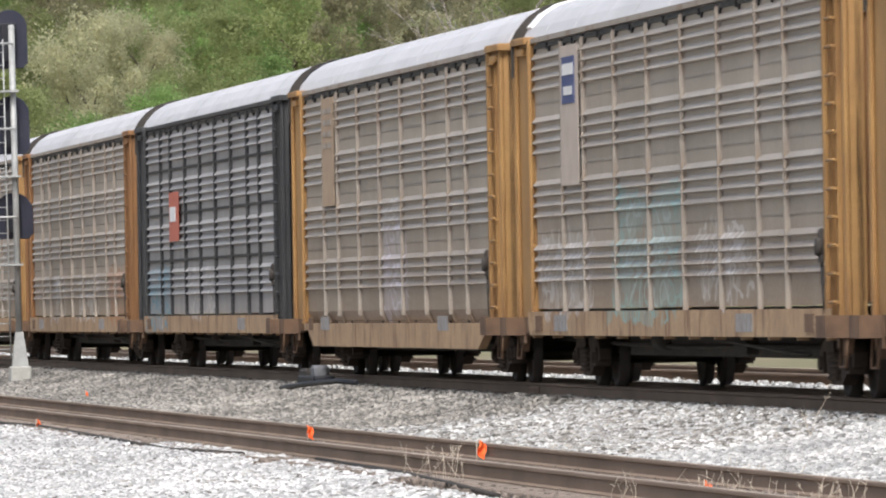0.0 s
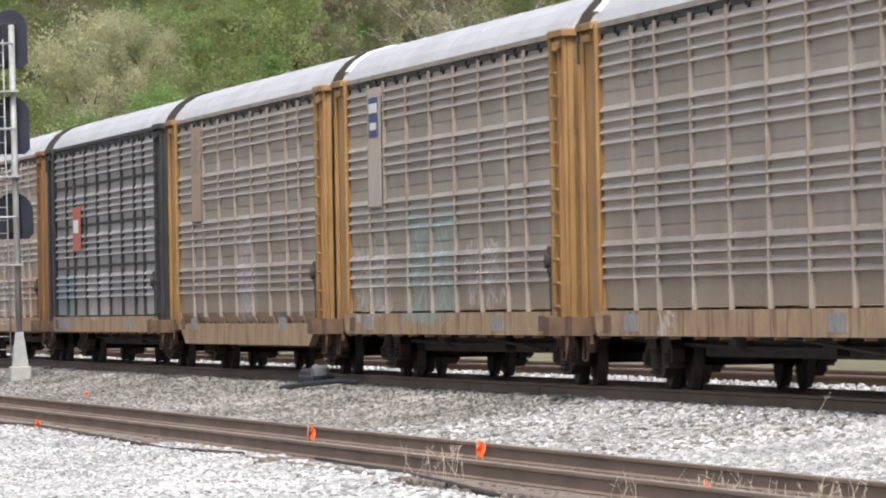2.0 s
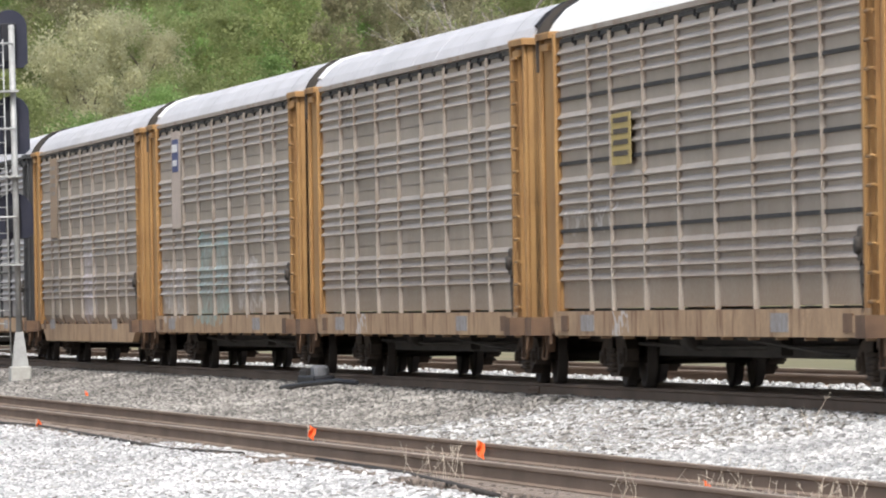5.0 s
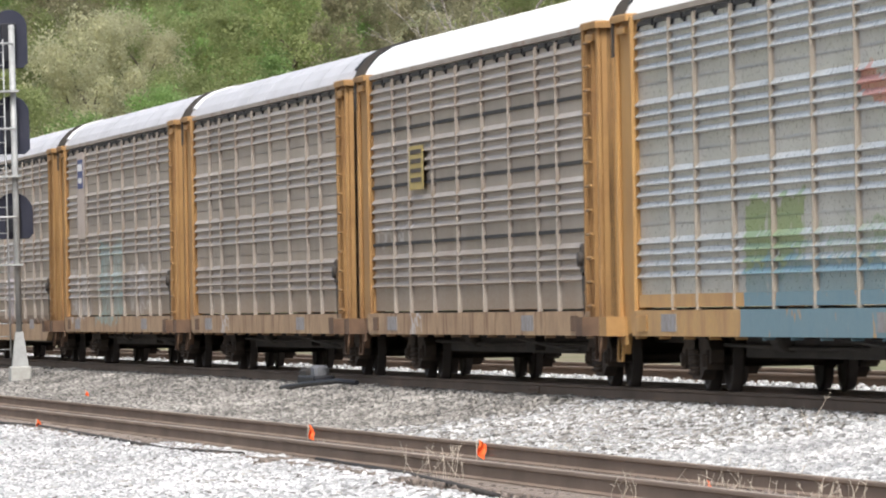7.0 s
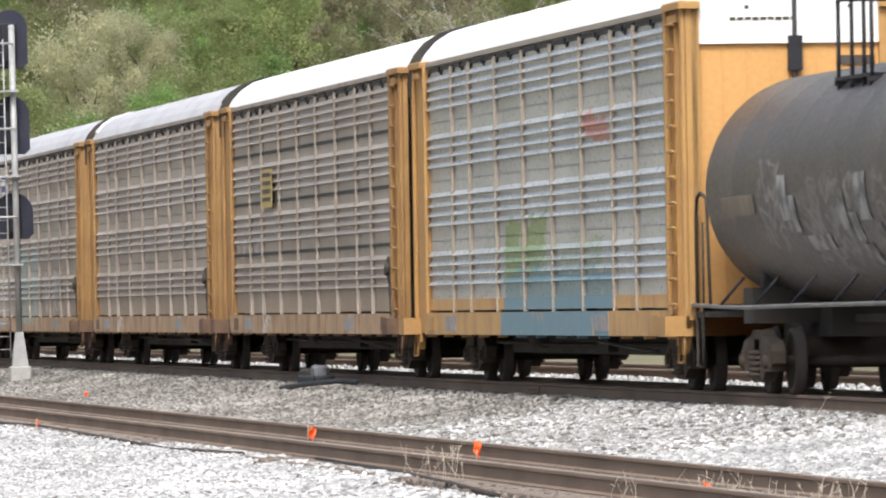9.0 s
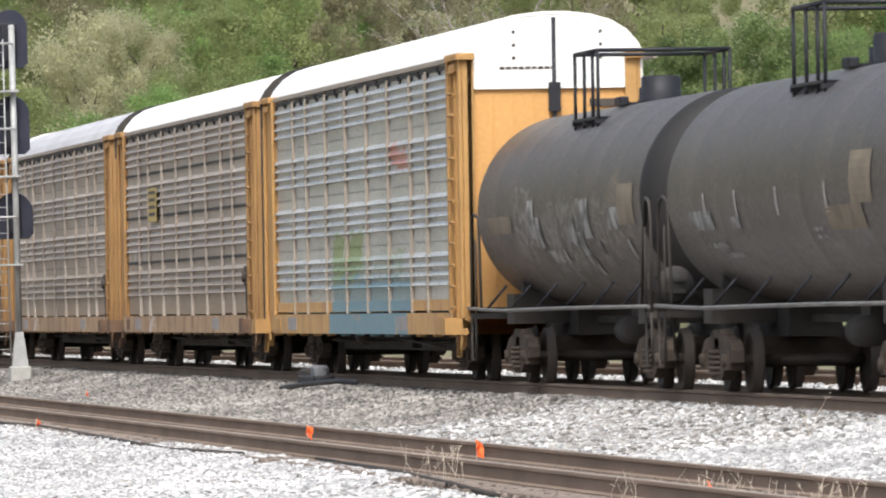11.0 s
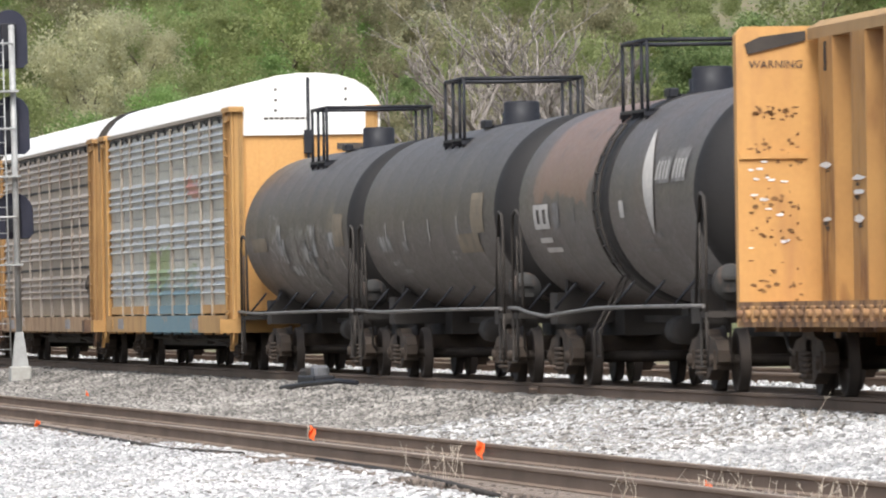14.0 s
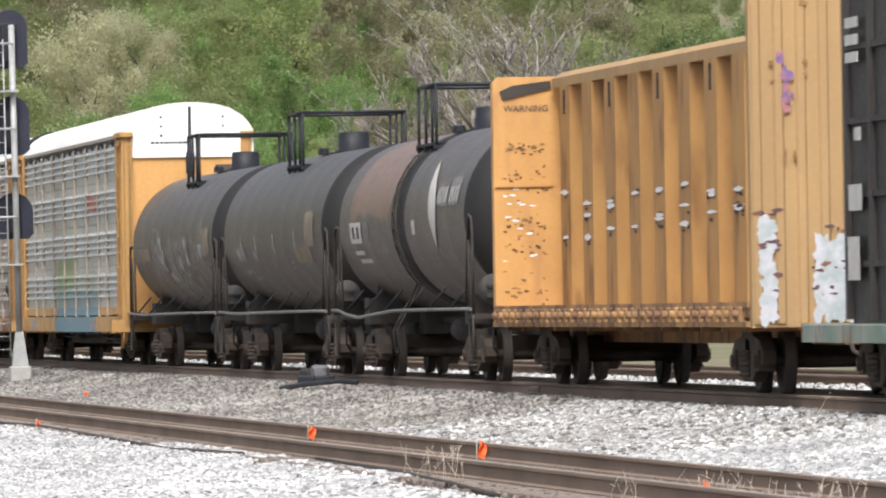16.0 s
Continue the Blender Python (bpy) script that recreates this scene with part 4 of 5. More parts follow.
    violet_spray = surface("violet_spray", (0.16, 0.11, 0.28), (0.42, 0.18, 0.15), 0.6, scale=4, mix=0.2)
    for s, m, lb in ((gw, white_spray, "white spray paint"), (gg, dark_spray, "dark outlines of spray paint"), (gv, violet_spray, "violet spray paint")):
        tagged(part("graffiti", s, m, right, lb), kind="stuff")
    for k in (-1, 1):
        make_truck(car, k * (h - 2.6))
        make_coupler(car, k * (h + 0.9), k)
    return car


# --- dark box car behind it
def make_dark_car(x0):
    car = car_body("box_car", "black weathered box car with white lettering and a green sprayed sill", "railway car", x0 + 8)
    paint = surface("black_car_side", (0.03, 0.028, 0.028), (0.05, 0.045, 0.042), 0.6, scale=1, streak=0.3, space=car)
    s = Shape().box(-5.0, 8.0, -1.48, 1.48, 0.9, 5.1, 0.05)
    part("body", s, paint, car)
    for z in (1.55, 2.35, 3.2, 4.05):
        part("side_rib", Shape().box(-5.02, 8.02, -1.53, -1.47, z, z + 0.07), paint, car)
    for x in (-4.95, -3.4, -1.2, 1.0, 3.2, 5.4, 7.6):
        part("side_post", Shape().box(x - 0.05, x + 0.05, -1.56, -1.47, 0.95, 5.08), paint, car)
    sill = surface("green_sill", (0.12, 0.20, 0.15), (0.30, 0.30, 0.26), 0.7, scale=1.2, rust=(0.2, 0.08, 0.04), space=car)
    part("sill", Shape().box(-8.0, 8.0, -1.56, 1.56, 0.68, 0.9, 0.02), sill, car, "green and rust sill")
    for k in (-1, 1):
        make_truck(car, k * 5.6)
        make_coupler(car, k * 8.5, k)
    b = [(-4.7, -3.9, 4.3 - q * 0.2, 4.42 - q * 0.2) for q in range(3)] + [(-4.2, -3.8, 3.0, 3.15), (-4.6, -3.8, 2.2, 2.5), (-4.7, -4.0, 1.4, 1.9)]
    bars(b, -1.57, PALEBAR, car, label="white lettering")
    return car


# ---------------------------------------------------------------- lineside things
def make_signal(x, y):
    sig = thing("signal_mast", "silver railway signal mast with three black backboards and landings", "railway signal", pose(x, y, -0.02))
    m = Shape().tube([(0, 0, 0.6), (0, 0, 7.85)], 0.075, 14)
    m.lathe([(7.85, 0.09), (7.93, 0.07), (7.95, 0.0)], "z", n=14)
    part("mast", m, SIGNAL_PAINT, sig)
    b = Shape()
    b.add([(-.17, -.19, 0), (.17, -.19, 0), (.17, .19, 0), (-.17, .19, 0), (-.09, -.09, .8), (.09, -.09, .8), (.09, .09, .8), (-.09, .09, .8)],
          [(3, 2, 1, 0), (4, 5, 6, 7), (0, 1, 5, 4), (1, 2, 6, 5), (2, 3, 7, 6), (3, 0, 4, 7)])
    part("base", b, SIGNAL_PAINT, sig, "tapered cast base")
    part("footing", Shape().box(-.3, .3, -.24, .24, -0.45, -0.0, 0.03), CONCRETE, sig, "concrete footing")
    for zb, zt, w in ((6.95, 8.28, 0.40), (4.95, 6.27, 0.40), (2.98, 4.02, 0.43)):
        zc, hh = (zb + zt) / 2, (zt - zb) / 2
        out = [(-w, zb + 0.1), (-w + 0.1, zb), (w - 0.1, zb), (w, zb + 0.1)] + [(w * math.cos(a), zt - w + w * math.sin(a)) for a in np.linspace(0, math.pi, 13)]
        board = part("backboard", Shape().prism([(p - 0.03, q) for p, q in out], -0.26, -0.23), NAVY, sig, "black rounded backboard")
        rim = Shape().tube([(-0.245, p - 0.03, q) for p, q in out + out[:1]], 0.02, 6)
        part("rim", rim, NAVY, board)
        for k in range(3):
            z = zb + 0.25 + k * (zt - zb - 0.55) / 2
            lamp = Shape().lathe([(-0.55, 0.0), (-0.55, 0.12), (-0.26, 0.13)], "x", (0, -0.03, z), 16)
            lamp.lathe([(-0.75, 0.13), (-0.55, 0.135)], "x", (0, -0.03, z), 16)
            part("lamp_unit", lamp, BLACK, board, "black hooded lamp")
        part("lamp_case", Shape().box(-0.23, -0.05, -0.24, 0.12, zb + 0.15, zt - 0.3, 0.02), BLACK, sig, "black lamp case")
    for zp in (2.37, 4.42, 6.40):
        f = Shape()
        f.box(-0.42, 0.30, -0.95, 0.12, zp - 0.03, zp + 0.015)
        lp = part("landing", f, SIGNAL_PAINT, sig, "grated landing")
        r = Shape()
        for yy in (-0.93, -0.45):
            r.tube([(0.28, yy, zp), (0.28, yy, zp + 1.1)], 0.022, 6)
        r.tube([(0.28, -0.93, zp + 1.1), (0.28, 0.0, zp + 1.1), (0.0, 0.0, zp + 1.1)], 0.028, 6)
        r.tube([(-0.4, -0.93, zp), (-0.4, -0.93, zp + 1.1), (0.28, -0.93, zp + 1.1)], 0.022, 6)
        part("landing_rail", r, SIGNAL_PAINT, sig)
    l = Shape()
    for yy in (-0.62, -0.22):
        l.tube([(0.18, yy, 0.2), (0.18, yy, 7.6)], 0.02, 6)
    for k in range(24):
        l.tube([(0.18, -0.62, 0.4 + 0.3 * k), (0.18, -0.22, 0.4 + 0.3 * k)], 0.012, 5)
    part("ladder", l, SIGNAL_PAINT, sig)
    return sig


def make_switch_box(x, y):
    """A low dark trackside machine with a grey cover and a rod lying on the ballast."""
    z = bed(y)
    box = thing("trackside_machine", "low black trackside machine with a grey lid beside the rail", "railway equipment", pose(x, y, z))
    part("base", Shape().box(-1.6, 0.8, -0.18, 0.2, -0.06, 0.20, 0.03), BLACK, box)
    part("housing", Shape().box(-0.3, 0.4, -0.10, 0.16, 0.20, 0.38, 0.05), WORN, box, "worn grey housing")
    part("cover", Shape().box(-1.5, -0.4, -0.16, 0.10, 0.20, 0.32, 0.05), UNDER, box)
    rod = Shape().tube([(-1.7, -0.46, -0.02), (1.0, -0.36, 0.06), (4.7, -0.22, 0.14), (6.4, -0.10, 0.12)], 0.045, 6)
    part("rod", rod, BLACK, box, "black rod lying on the stones")
    return box


FLAGS = []


def make_flag(x, y, h, size):
    z = bed(y)
    fl = thing("marker_flag", "small orange plastic marker flag on a wire", "marker flag", pose(x, y, z), group="orange marker flags along the siding")
    part("wire", Shape().tube([(0, 0, -0.05), (0.01, 0.01, h)], 0.006, 5), STRAW, fl)
    v, f = [], []
    for i in range(6):
        for j in range(4):
            v.append((0.03 * math.sin(i * 1.1 + j), i / 5 * size * 0.75 + 0.012 * math.sin(2.1 * j), h - size * 1.5 * j / 3 - 0.05 * i / 5))
    f = [(i * 4 + j, i * 4 + j + 1, i * 4 + j + 5, i * 4 + j + 4) for i in range(5) for j in range(3)]
    s = Shape().add(v, f)
    s.add([(a + 0.003, b, c) for a, b, c in v], [q[::-1] for q in f])
    FLAGS.append(part("flag", s, ORANGE, fl, "fluttering orange flag"))
    return fl


def make_weed_clump(x, y, n, h, spread, seed, name="dry_weed", material=None):
    rng = random.Random(seed)
    s = Shape()
    for k in range(n):
        a, r, hh = rng.uniform(0, 6.28), rng.uniform(0, spread), h * rng.uniform(0.4, 1.0)
        p = Vector((r * math.cos(a) * 2.0, r * math.sin(a), -0.03))
        lean = Vector((rng.gauss(0, 0.35), rng.gauss(0, 0.35), 1)) * hh
        bend = Vector((rng.gauss(0, 0.12), rng.gauss(0, 0.12), 0)) * hh
        pts = [p, p + lean * 0.5 + bend, p + lean]
        s.tube(pts, 0.0045, 4, 0.0015)
        for q in range(rng.randint(0, 3)):
            b = pts[1] + (pts[2] - pts[1]) * rng.uniform(0, 0.8)
            s.tube([b, b + Vector((rng.gauss(0, 0.3), rng.gauss(0, 0.3), rng.uniform(0.1, 0.5))) * hh * 0.4], 0.004, 4, 0.0015)
    return solid(name, s, material or STRAW, "dry straw-coloured weeds in the ballast", "weed", kind="stuff", at=pose(x, y, bed(y)))


# ---------------------------------------------------------------- trees
def grow(s, base, direction, length, radius, depth, rng, tips, spread=0.75):
    p, d, pts = Vector(base), Vector(direction).normalized(), [Vector(base)]
    for k in range(3):
        d = (d + Vector((rng.gauss(0, .14), rng.gauss(0, .14), rng.gauss(0.05, .1)))).normalized()
        p = p + d * (length / 3)
        pts.append(p.copy())
    s.tube(pts, radius, 5 if depth > 1 else 4, radius * 0.55)
    if depth == 0:
        tips.append(pts[-1])
        return
    for k in range(rng.randint(3, 4)):
        q = pts[rng.randint(1, 3)]
        a = rng.uniform(0, 6.28)
        side = Vector((math.cos(a), math.sin(a), rng.uniform(-0.1, 0.6)))
        grow(s, q, d * (1 - spread) + side * spread, length * rng.uniform(0.5, 0.75), radius * 0.62, depth - 1, rng, tips, spread)
    tips.append(pts[-1])


def tree_meshes(seed, height, width, leaves, leaf_size, bare=False):
    rng = random.Random(seed)
    s, tips = Shape(), []
    if bare:
        grow(s, (0, 0, -0.3), (0, 0, 1), height * 0.36, height * 0.013, 5, rng, tips, 0.40)
        return s.mesh("trunk", GREYBARK), None
    grow(s, (0, 0, -0.3), (0, 0, 1), height * 0.45, height * 0.022, 2, rng, tips, 0.6)
    nrng = np.random.default_rng(seed)
    # clumps of leaves in an uneven crown
    clumps = []
    for k in range(46):
        a, u = rng.uniform(0, 6.28), rng.uniform(-1, 1)
        r = (1 - u * u) ** 0.5 * rng.uniform(0.35, 1.0)
        clumps.append((r * math.cos(a) * width * 0.5, r * math.sin(a) * width * 0.5, height * 0.58 + u * height * 0.40, rng.uniform(0.5, 1.25) * width * 0.13))
    clumps += [(t.x, t.y, t.z, width * 0.12) for t in tips[:20]]
    c = np.array(clumps)
    i = nrng.integers(0, len(c), leaves)
    off = nrng.normal(0, 1, (leaves, 3))
    off /= np.linalg.norm(off, axis=1)[:, None]
    pos = c[i, :3] + off * (c[i, 3] * nrng.uniform(0.4, 1.15, leaves))[:, None]
    a = nrng.normal(0, 1, (leaves, 3))
    a /= np.linalg.norm(a, axis=1)[:, None]
    b = np.cross(a, off + 0.01)
    b /= np.linalg.norm(b, axis=1)[:, None]
    sz = nrng.uniform(0.5, 1.2, (leaves, 1)) * leaf_size
    v = np.stack([pos - a * sz, pos + b * sz * 0.6 - a * sz * 0.1, pos + a * sz, pos - b * sz * 0.6 + off * sz * 0.3], 1).reshape(-1, 3)
    me = bpy.data.meshes.new("crown")
    me.from_pydata(v.tolist(), [], np.arange(len(v)).reshape(-1, 4).tolist())
    me.materials.append(None)
    return s.mesh("trunk", BARK), me


def make_woods():
    kinds = {
        "green": leaf_material("fresh_green_leaves", (0.226, 0.339, 0.113), (0.328, 0.441, 0.169)),
        "olive": leaf_material("olive_buds", (0.260, 0.299, 0.124), (0.362, 0.395, 0.181)),
        "dark": leaf_material("dark_green_leaves", (0.147, 0.203, 0.079), (0.237, 0.294, 0.124)),
        "blossom": leaf_material("pale_blossom", (0.50, 0.485, 0.29), (0.62, 0.60, 0.40)),
        "brown": leaf_material("brown_buds", (0.266, 0.249, 0.147), (0.362, 0.339, 0.215)),
    }
    words = {"green": "tree with fresh green spring leaves on the hillside", "olive": "tree with olive spring buds on the hillside",
             "dark": "tree with dark green leaves on the hillside", "blossom": "pale blossoming tree on the wooded hillside",
             "brown": "thinly budding brown tree on the hillside"}
    shapes = [tree_meshes(11 + k, 10.0, (7.0, 6.0, 8.0, 5.5)[k], 22000, 0.085) for k in range(4)]
    bare = [tree_meshes(31 + k, 10.0, 6, 0, 0, True)[0] for k in range(2)]
    rng = random.Random(4)

    def plant(kind, x, y, h):
        z = bed(y) - 0.06 + rise(x, y)
        k = h / 10.0
        m = pose(x, y, z, 0, 0, rng.uniform(0, 360)) @ Matrix.Diagonal((k * rng.uniform(0.9, 1.15), k * rng.uniform(0.9, 1.15), k, 1))
        if kind == "bare":
            ob = thing("bare_tree", "bare grey spring tree with fine twigs", "tree", m, group="trees on the hillside")
            part("trunk", rng.choice(bare), GREYBARK, ob)
            return
        t, c = rng.choice(shapes)
        ob = thing("tree", words[kind], "tree", m, group="trees on the hillside")
        part("trunk", t, BARK, ob)
        part("crown", c, kinds[kind], ob)

    # across: metres to the right of the line at which the view is 0 at its left edge
    def at(d, across):
        x = -d
        y = d * 0.0818 + across
        return x, y

    rows = ((425, 9.0, 4.2), (455, 10.5, 4.6), (490, 11.0, 5.0), (530, 12.0, 5.2), (575, 12.5, 5.6), (620, 13, 6.0))
    for d, h, gap in rows:
        a = -8.0
        while a < 66:
            px = a / (d / 15257.0)
            if d in (455, 490) and 100 < px < 330:
                kind = "blossom" if 150 < px < 300 else "olive"
            elif px < 350:
                kind = rng.choice(("olive", "olive", "green", "brown"))
            elif px < 660:
                kind = rng.choice(("green", "green", "green", "olive"))
            elif px < 830:
                kind = rng.choice(("dark", "olive", "brown", "brown"))
            elif px < 1160:
                kind = rng.choice(("bare", "bare", "brown", "olive")) if d < 500 else rng.choice(("brown", "olive"))
            elif px < 1320:
                kind = rng.choice(("olive", "dark", "olive"))
            else:
                kind = rng.choice(("green", "dark", "olive"))
            if not (px > 1290 and d > 480 and (px < 1420 or d > 540)):
                x, y = at(d + rng.uniform(-8, 8), a)
                plant(kind, x, y, h * rng.uniform(0.8, 1.2))
            a += gap * rng.uniform(0.75, 1.15)
    for across in (23, 24.6, 26, 27.5, 29, 30.5):
        x, y = at(408 + rng.uniform(-5, 5), across)
        plant("bare", x, y, rng.uniform(18.5, 22))


# ---------------------------------------------------------------- build
make_ground()
main_track = make_track("main_track", TRACK_Y, 0.0, "main line track with rusty rails on wooden ties", lean=-0.6)
siding = make_track("siding_track", SIDING_Y, SIDING_Z, "rusty siding track half buried in ballast")
far_track = make_track("far_track", FAR_Y, 0.0, "second main track beyond the train")

TIRED = dict(base=(0.415, 0.365, 0.315), other=(0.305, 0.258, 0.212), rough=0.45, metal=0.15, grit=0.15, scale=0.35, streak=0.22, random=0.08, splash=(0.265, 0.195, 0.14))
GREYED = dict(base=(0.40, 0.385, 0.375), other=(0.30, 0.285, 0.275), rough=0.6, metal=0.15, scale=0.4, streak=0.3, random=0.08)
SILVER = dict(base=(0.55, 0.56, 0.55), other=(0.41, 0.425, 0.42), rough=0.32, metal=0.3, grit=0.08, bump=0.08, scale=0.5, streak=0.12, random=0.05)
RUSTSILL = dict(base=(0.45, 0.31, 0.185), other=(0.33, 0.22, 0.135), rough=0.75, scale=1.5, streak=0.0, rust=(0.21, 0.12, 0.07), grit=0.4, bump=0.4)
CLEANSILL = dict(base=(0.52, 0.32, 0.13), other=(0.44, 0.27, 0.12), rough=0.7, scale=1.3, streak=0.0, rust=(0.38, 0.21, 0.10), grit=0.35)
POST = surface("dull_post", (0.385, 0.34, 0.295), (0.31, 0.265, 0.225), 0.6, metal=0.2, scale=1, rust=(0.24, 0.165, 0.11))
POSTSILVER = surface("tan_post", (0.38, 0.33, 0.27), (0.33, 0.285, 0.235), 0.6, metal=0.2, scale=1)
OCHRE = surface("ochre_corner", (0.41, 0.24, 0.09), (0.29, 0.16, 0.062), 0.65, scale=0.8, streak=0.5, rust=(0.20, 0.105, 0.045))
# brown corners; on ochre cars' end doors it paints the shade between cars
BROWN = surface("brown_corner_and_door_shade", (0.26, 0.13, 0.05), (0.20, 0.10, 0.045), 0.7, scale=0.8, streak=0.4)
BRIGHTYEL = surface("yellow_corner", (0.46, 0.265, 0.09), (0.37, 0.21, 0.08), 0.6, scale=0.8, streak=0.25)
DOORYEL = surface("door_yellow", (0.60, 0.33, 0.115), (0.55, 0.30, 0.105), 0.6, scale=0.5, streak=0.08)
BLACKPOST = surface("black_post", (0.03, 0.03, 0.034), (0.05, 0.05, 0.05), 0.6, scale=1)
ROOFGREY = surface("grey_roof", (0.58, 0.565, 0.58), (0.49, 0.48, 0.49), 0.55, metal=0.2, scale=0.5, streak=0.15)
ROOFWHITE = surface("white_roof", (0.80, 0.79, 0.76), (0.72, 0.71, 0.68), 0.55, scale=0.5)

X = tuple(-225.94 + 28.6276 * k for k in range(8))
W3, T3, O3, B3 = (0.55, 0.52, 0.50), (0.26, 0.40, 0.38), (0.40, 0.17, 0.06), (0.13, 0.27, 0.34)
make_rack_car(X[0], "dusty brown-grey autorack car with ochre corners", TIRED, POST, OCHRE, ROOFGREY, RUSTSILL, door=BROWN)
make_rack_car(X[1], "brown-grey autorack car with faded graffiti and brown corners", TIRED, POST, BROWN, ROOFGREY, RUSTSILL,
              paints=[(-6.5, -3.5, 1.0, 2.0, W3, 0.35), (0, 5.0, 1.0, 2.0, W3, 0.35), (7.5, 11.8, 0.9, 2.2, O3, 0.7)])
c2 = make_rack_car(X[2], "dark grey autorack car with black posts and belt rails", GREYED, BLACKPOST, BLACKPOST, ROOFGREY, RUSTSILL, lines=BLACK,
                   paints=[(-12, -7.5, 0.8, 2.1, B3, 0.55), (-4.5, 1.0, 1.1, 2.0, W3, 0.4)])
part("emblem", Shape().box(-7.2, -5.3, -1.570, -1.562, 2.6, 3.6), RED, c2, "faded red emblem board")
part("emblem_mark", Shape().box(-7.0, -5.9, -1.578, -1.570, 3.0, 3.3), WHITE, c2, "white mark on the emblem")
c3 = make_rack_car(X[3], "brown-grey autorack car with a tan board and ochre corners", TIRED, POST, OCHRE, ROOFGREY, RUSTSILL, door=BROWN, drop=0.22, kick=True, hood_tones=(BLACK, None),
                   paints=[(-1.0, 1.8, 1.05, 2.5, (0.60, 0.55, 0.60), 0.7), (-1.2, 0.8, 2.6, 2.9, W3, 0.6)])
part("sign_board", Shape().box(-9.1, -7.4, -1.570, -1.562, 2.95, 4.82), TANBOARD, c3, "tall tan sign board")
bars([(-8.9, -7.7, 4.55 - 0.2 * k, 4.64 - 0.2 * k) for k in range(4)], -1.570, POST, c3)
c4 = make_rack_car(X[4], "brown-grey autorack car with teal graffiti and a cream sign board", TIRED, POST, OCHRE, ROOFGREY, RUSTSILL, door=BROWN, hood_tones=(WHITE, None),
                   paints=[(-11.8, -6.6, 1.05, 2.2, W3, 0.55), (-4.6, 1.2, 0.95, 2.7, T3, 0.7), (-3.6, 0.2, 1.2, 2.5, (0.42, 0.47, 0.45), 0.35), (2.5, 6.4, 1.2, 2.2, W3, 0.4)])
part("sign_board", Shape().box(-9.1, -7.4, -1.570, -1.562, 2.85, 4.82), CREAM, c4, "tall cream sign board")
part("sign_mark", Shape().box(-8.9, -7.7, -1.579, -1.570, 4.0, 4.66), BLUE, c4, "blue marks on the board")
bars([(-8.8, -7.8, 4.40, 4.56), (-8.7, -7.9, 4.12, 4.24)], -1.579, WHITE, c4)
make_rack_car(X[5], "plain brown-grey autorack car with ochre corners", TIRED, POST, OCHRE, ROOFGREY, RUSTSILL, door=BROWN, hood_tones=(WHITE, BLACK),
              paints=[(-9.2, -7.6, 4.2, 4.7, (0.14, 0.12, 0.10), 0.3), (-7, -5.5, 0.75, 1.05, W3, 0.4)])
c6 = make_rack_car(X[6], "brown-grey autorack car with black belt rails and white roof", TIRED, POST, OCHRE, ROOFWHITE, RUSTSILL, door=BROWN, lines=BLACK, hood_tones=(BLACK, None),
                   paints=[(-7, -5.5, 0.75, 1.05, W3, 0.4), (-12, -7, 2.2, 2.5, W3, 0.15)])
part("emblem", Shape().box(-6.9, -5.2, -1.578, -1.570, 3.05, 3.75), YELLOW, c6, "yellow emblem board")
bars([(-6.7, -5.4, 3.62 - 0.15 * k, 3.69 - 0.15 * k) for k in range(4)], -1.578, DARKBAR, c6)
c7 = make_rack_car(X[7], "silver autorack car with yellow ends, white cap and blue graffiti", SILVER, POSTSILVER, BRIGHTYEL, ROOFWHITE, CLEANSILL, door=DOORYEL, step=BRIGHTYEL, hood_tones=(BLACK, None),
                   paints=[(-3.5, 0.4, 1.5, 2.45, (0.20, 0.31, 0.09), 0.85), (0.4, 6.0, 1.55, 2.1, (0.27, 0.36, 0.24), 0.45), (-3.6, 7.0, 0.6, 1.66, B3, 0.95), (4.2, 7.0, 3.48, 3.80, (0.52, 0.17, 0.11), 0.9)])
strip_paint = surface("painted_strip", **CLEANSILL, space=c7, paints=[(-3.6, 7.0, 0.6, 1.66, B3, 0.95)])
part("base_strip", Shape().box(-HALF, HALF, -1.535, -1.505, 1.12, 1.29), strip_paint, c7, "yellow strip along the panel foot")
e = Shape()
for k in range(9):
    e.box(END_X - 0.04, END_X - 0.032, -0.95 + k * 0.10, -0.87 + k * 0.10, 4.80 + 0.004 * (k % 3), 4.845)
for y in (-0.75, 0.6):
    for z in (4.95, 5.15, 5.35):
        e.box(END_X - 0.04, END_X - 0.03, y, y + 0.05, z, z + 0.05)
tagged(part("door_lettering", e, DARKBAR, c7, "small dark lettering on the white cap"), kind="stuff")
e = Shape()
for k in range(2):
    e.box(END_X - 0.08, END_X - 0.072, 0.45, 0.95, 4.02 + k * 0.2, 4.14 + k * 0.2)
tagged(part("door_lettering", e, DARKBAR, c7, "dark lettering on the door"), kind="stuff")

TANKDARK = dict(rough=0.45, metal=0.0, scale=0.5, streak=0.10, specular=0.35)
tank_a = surface("tank_black", (0.062, 0.054, 0.049), (0.084, 0.072, 0.064), **TANKDARK)
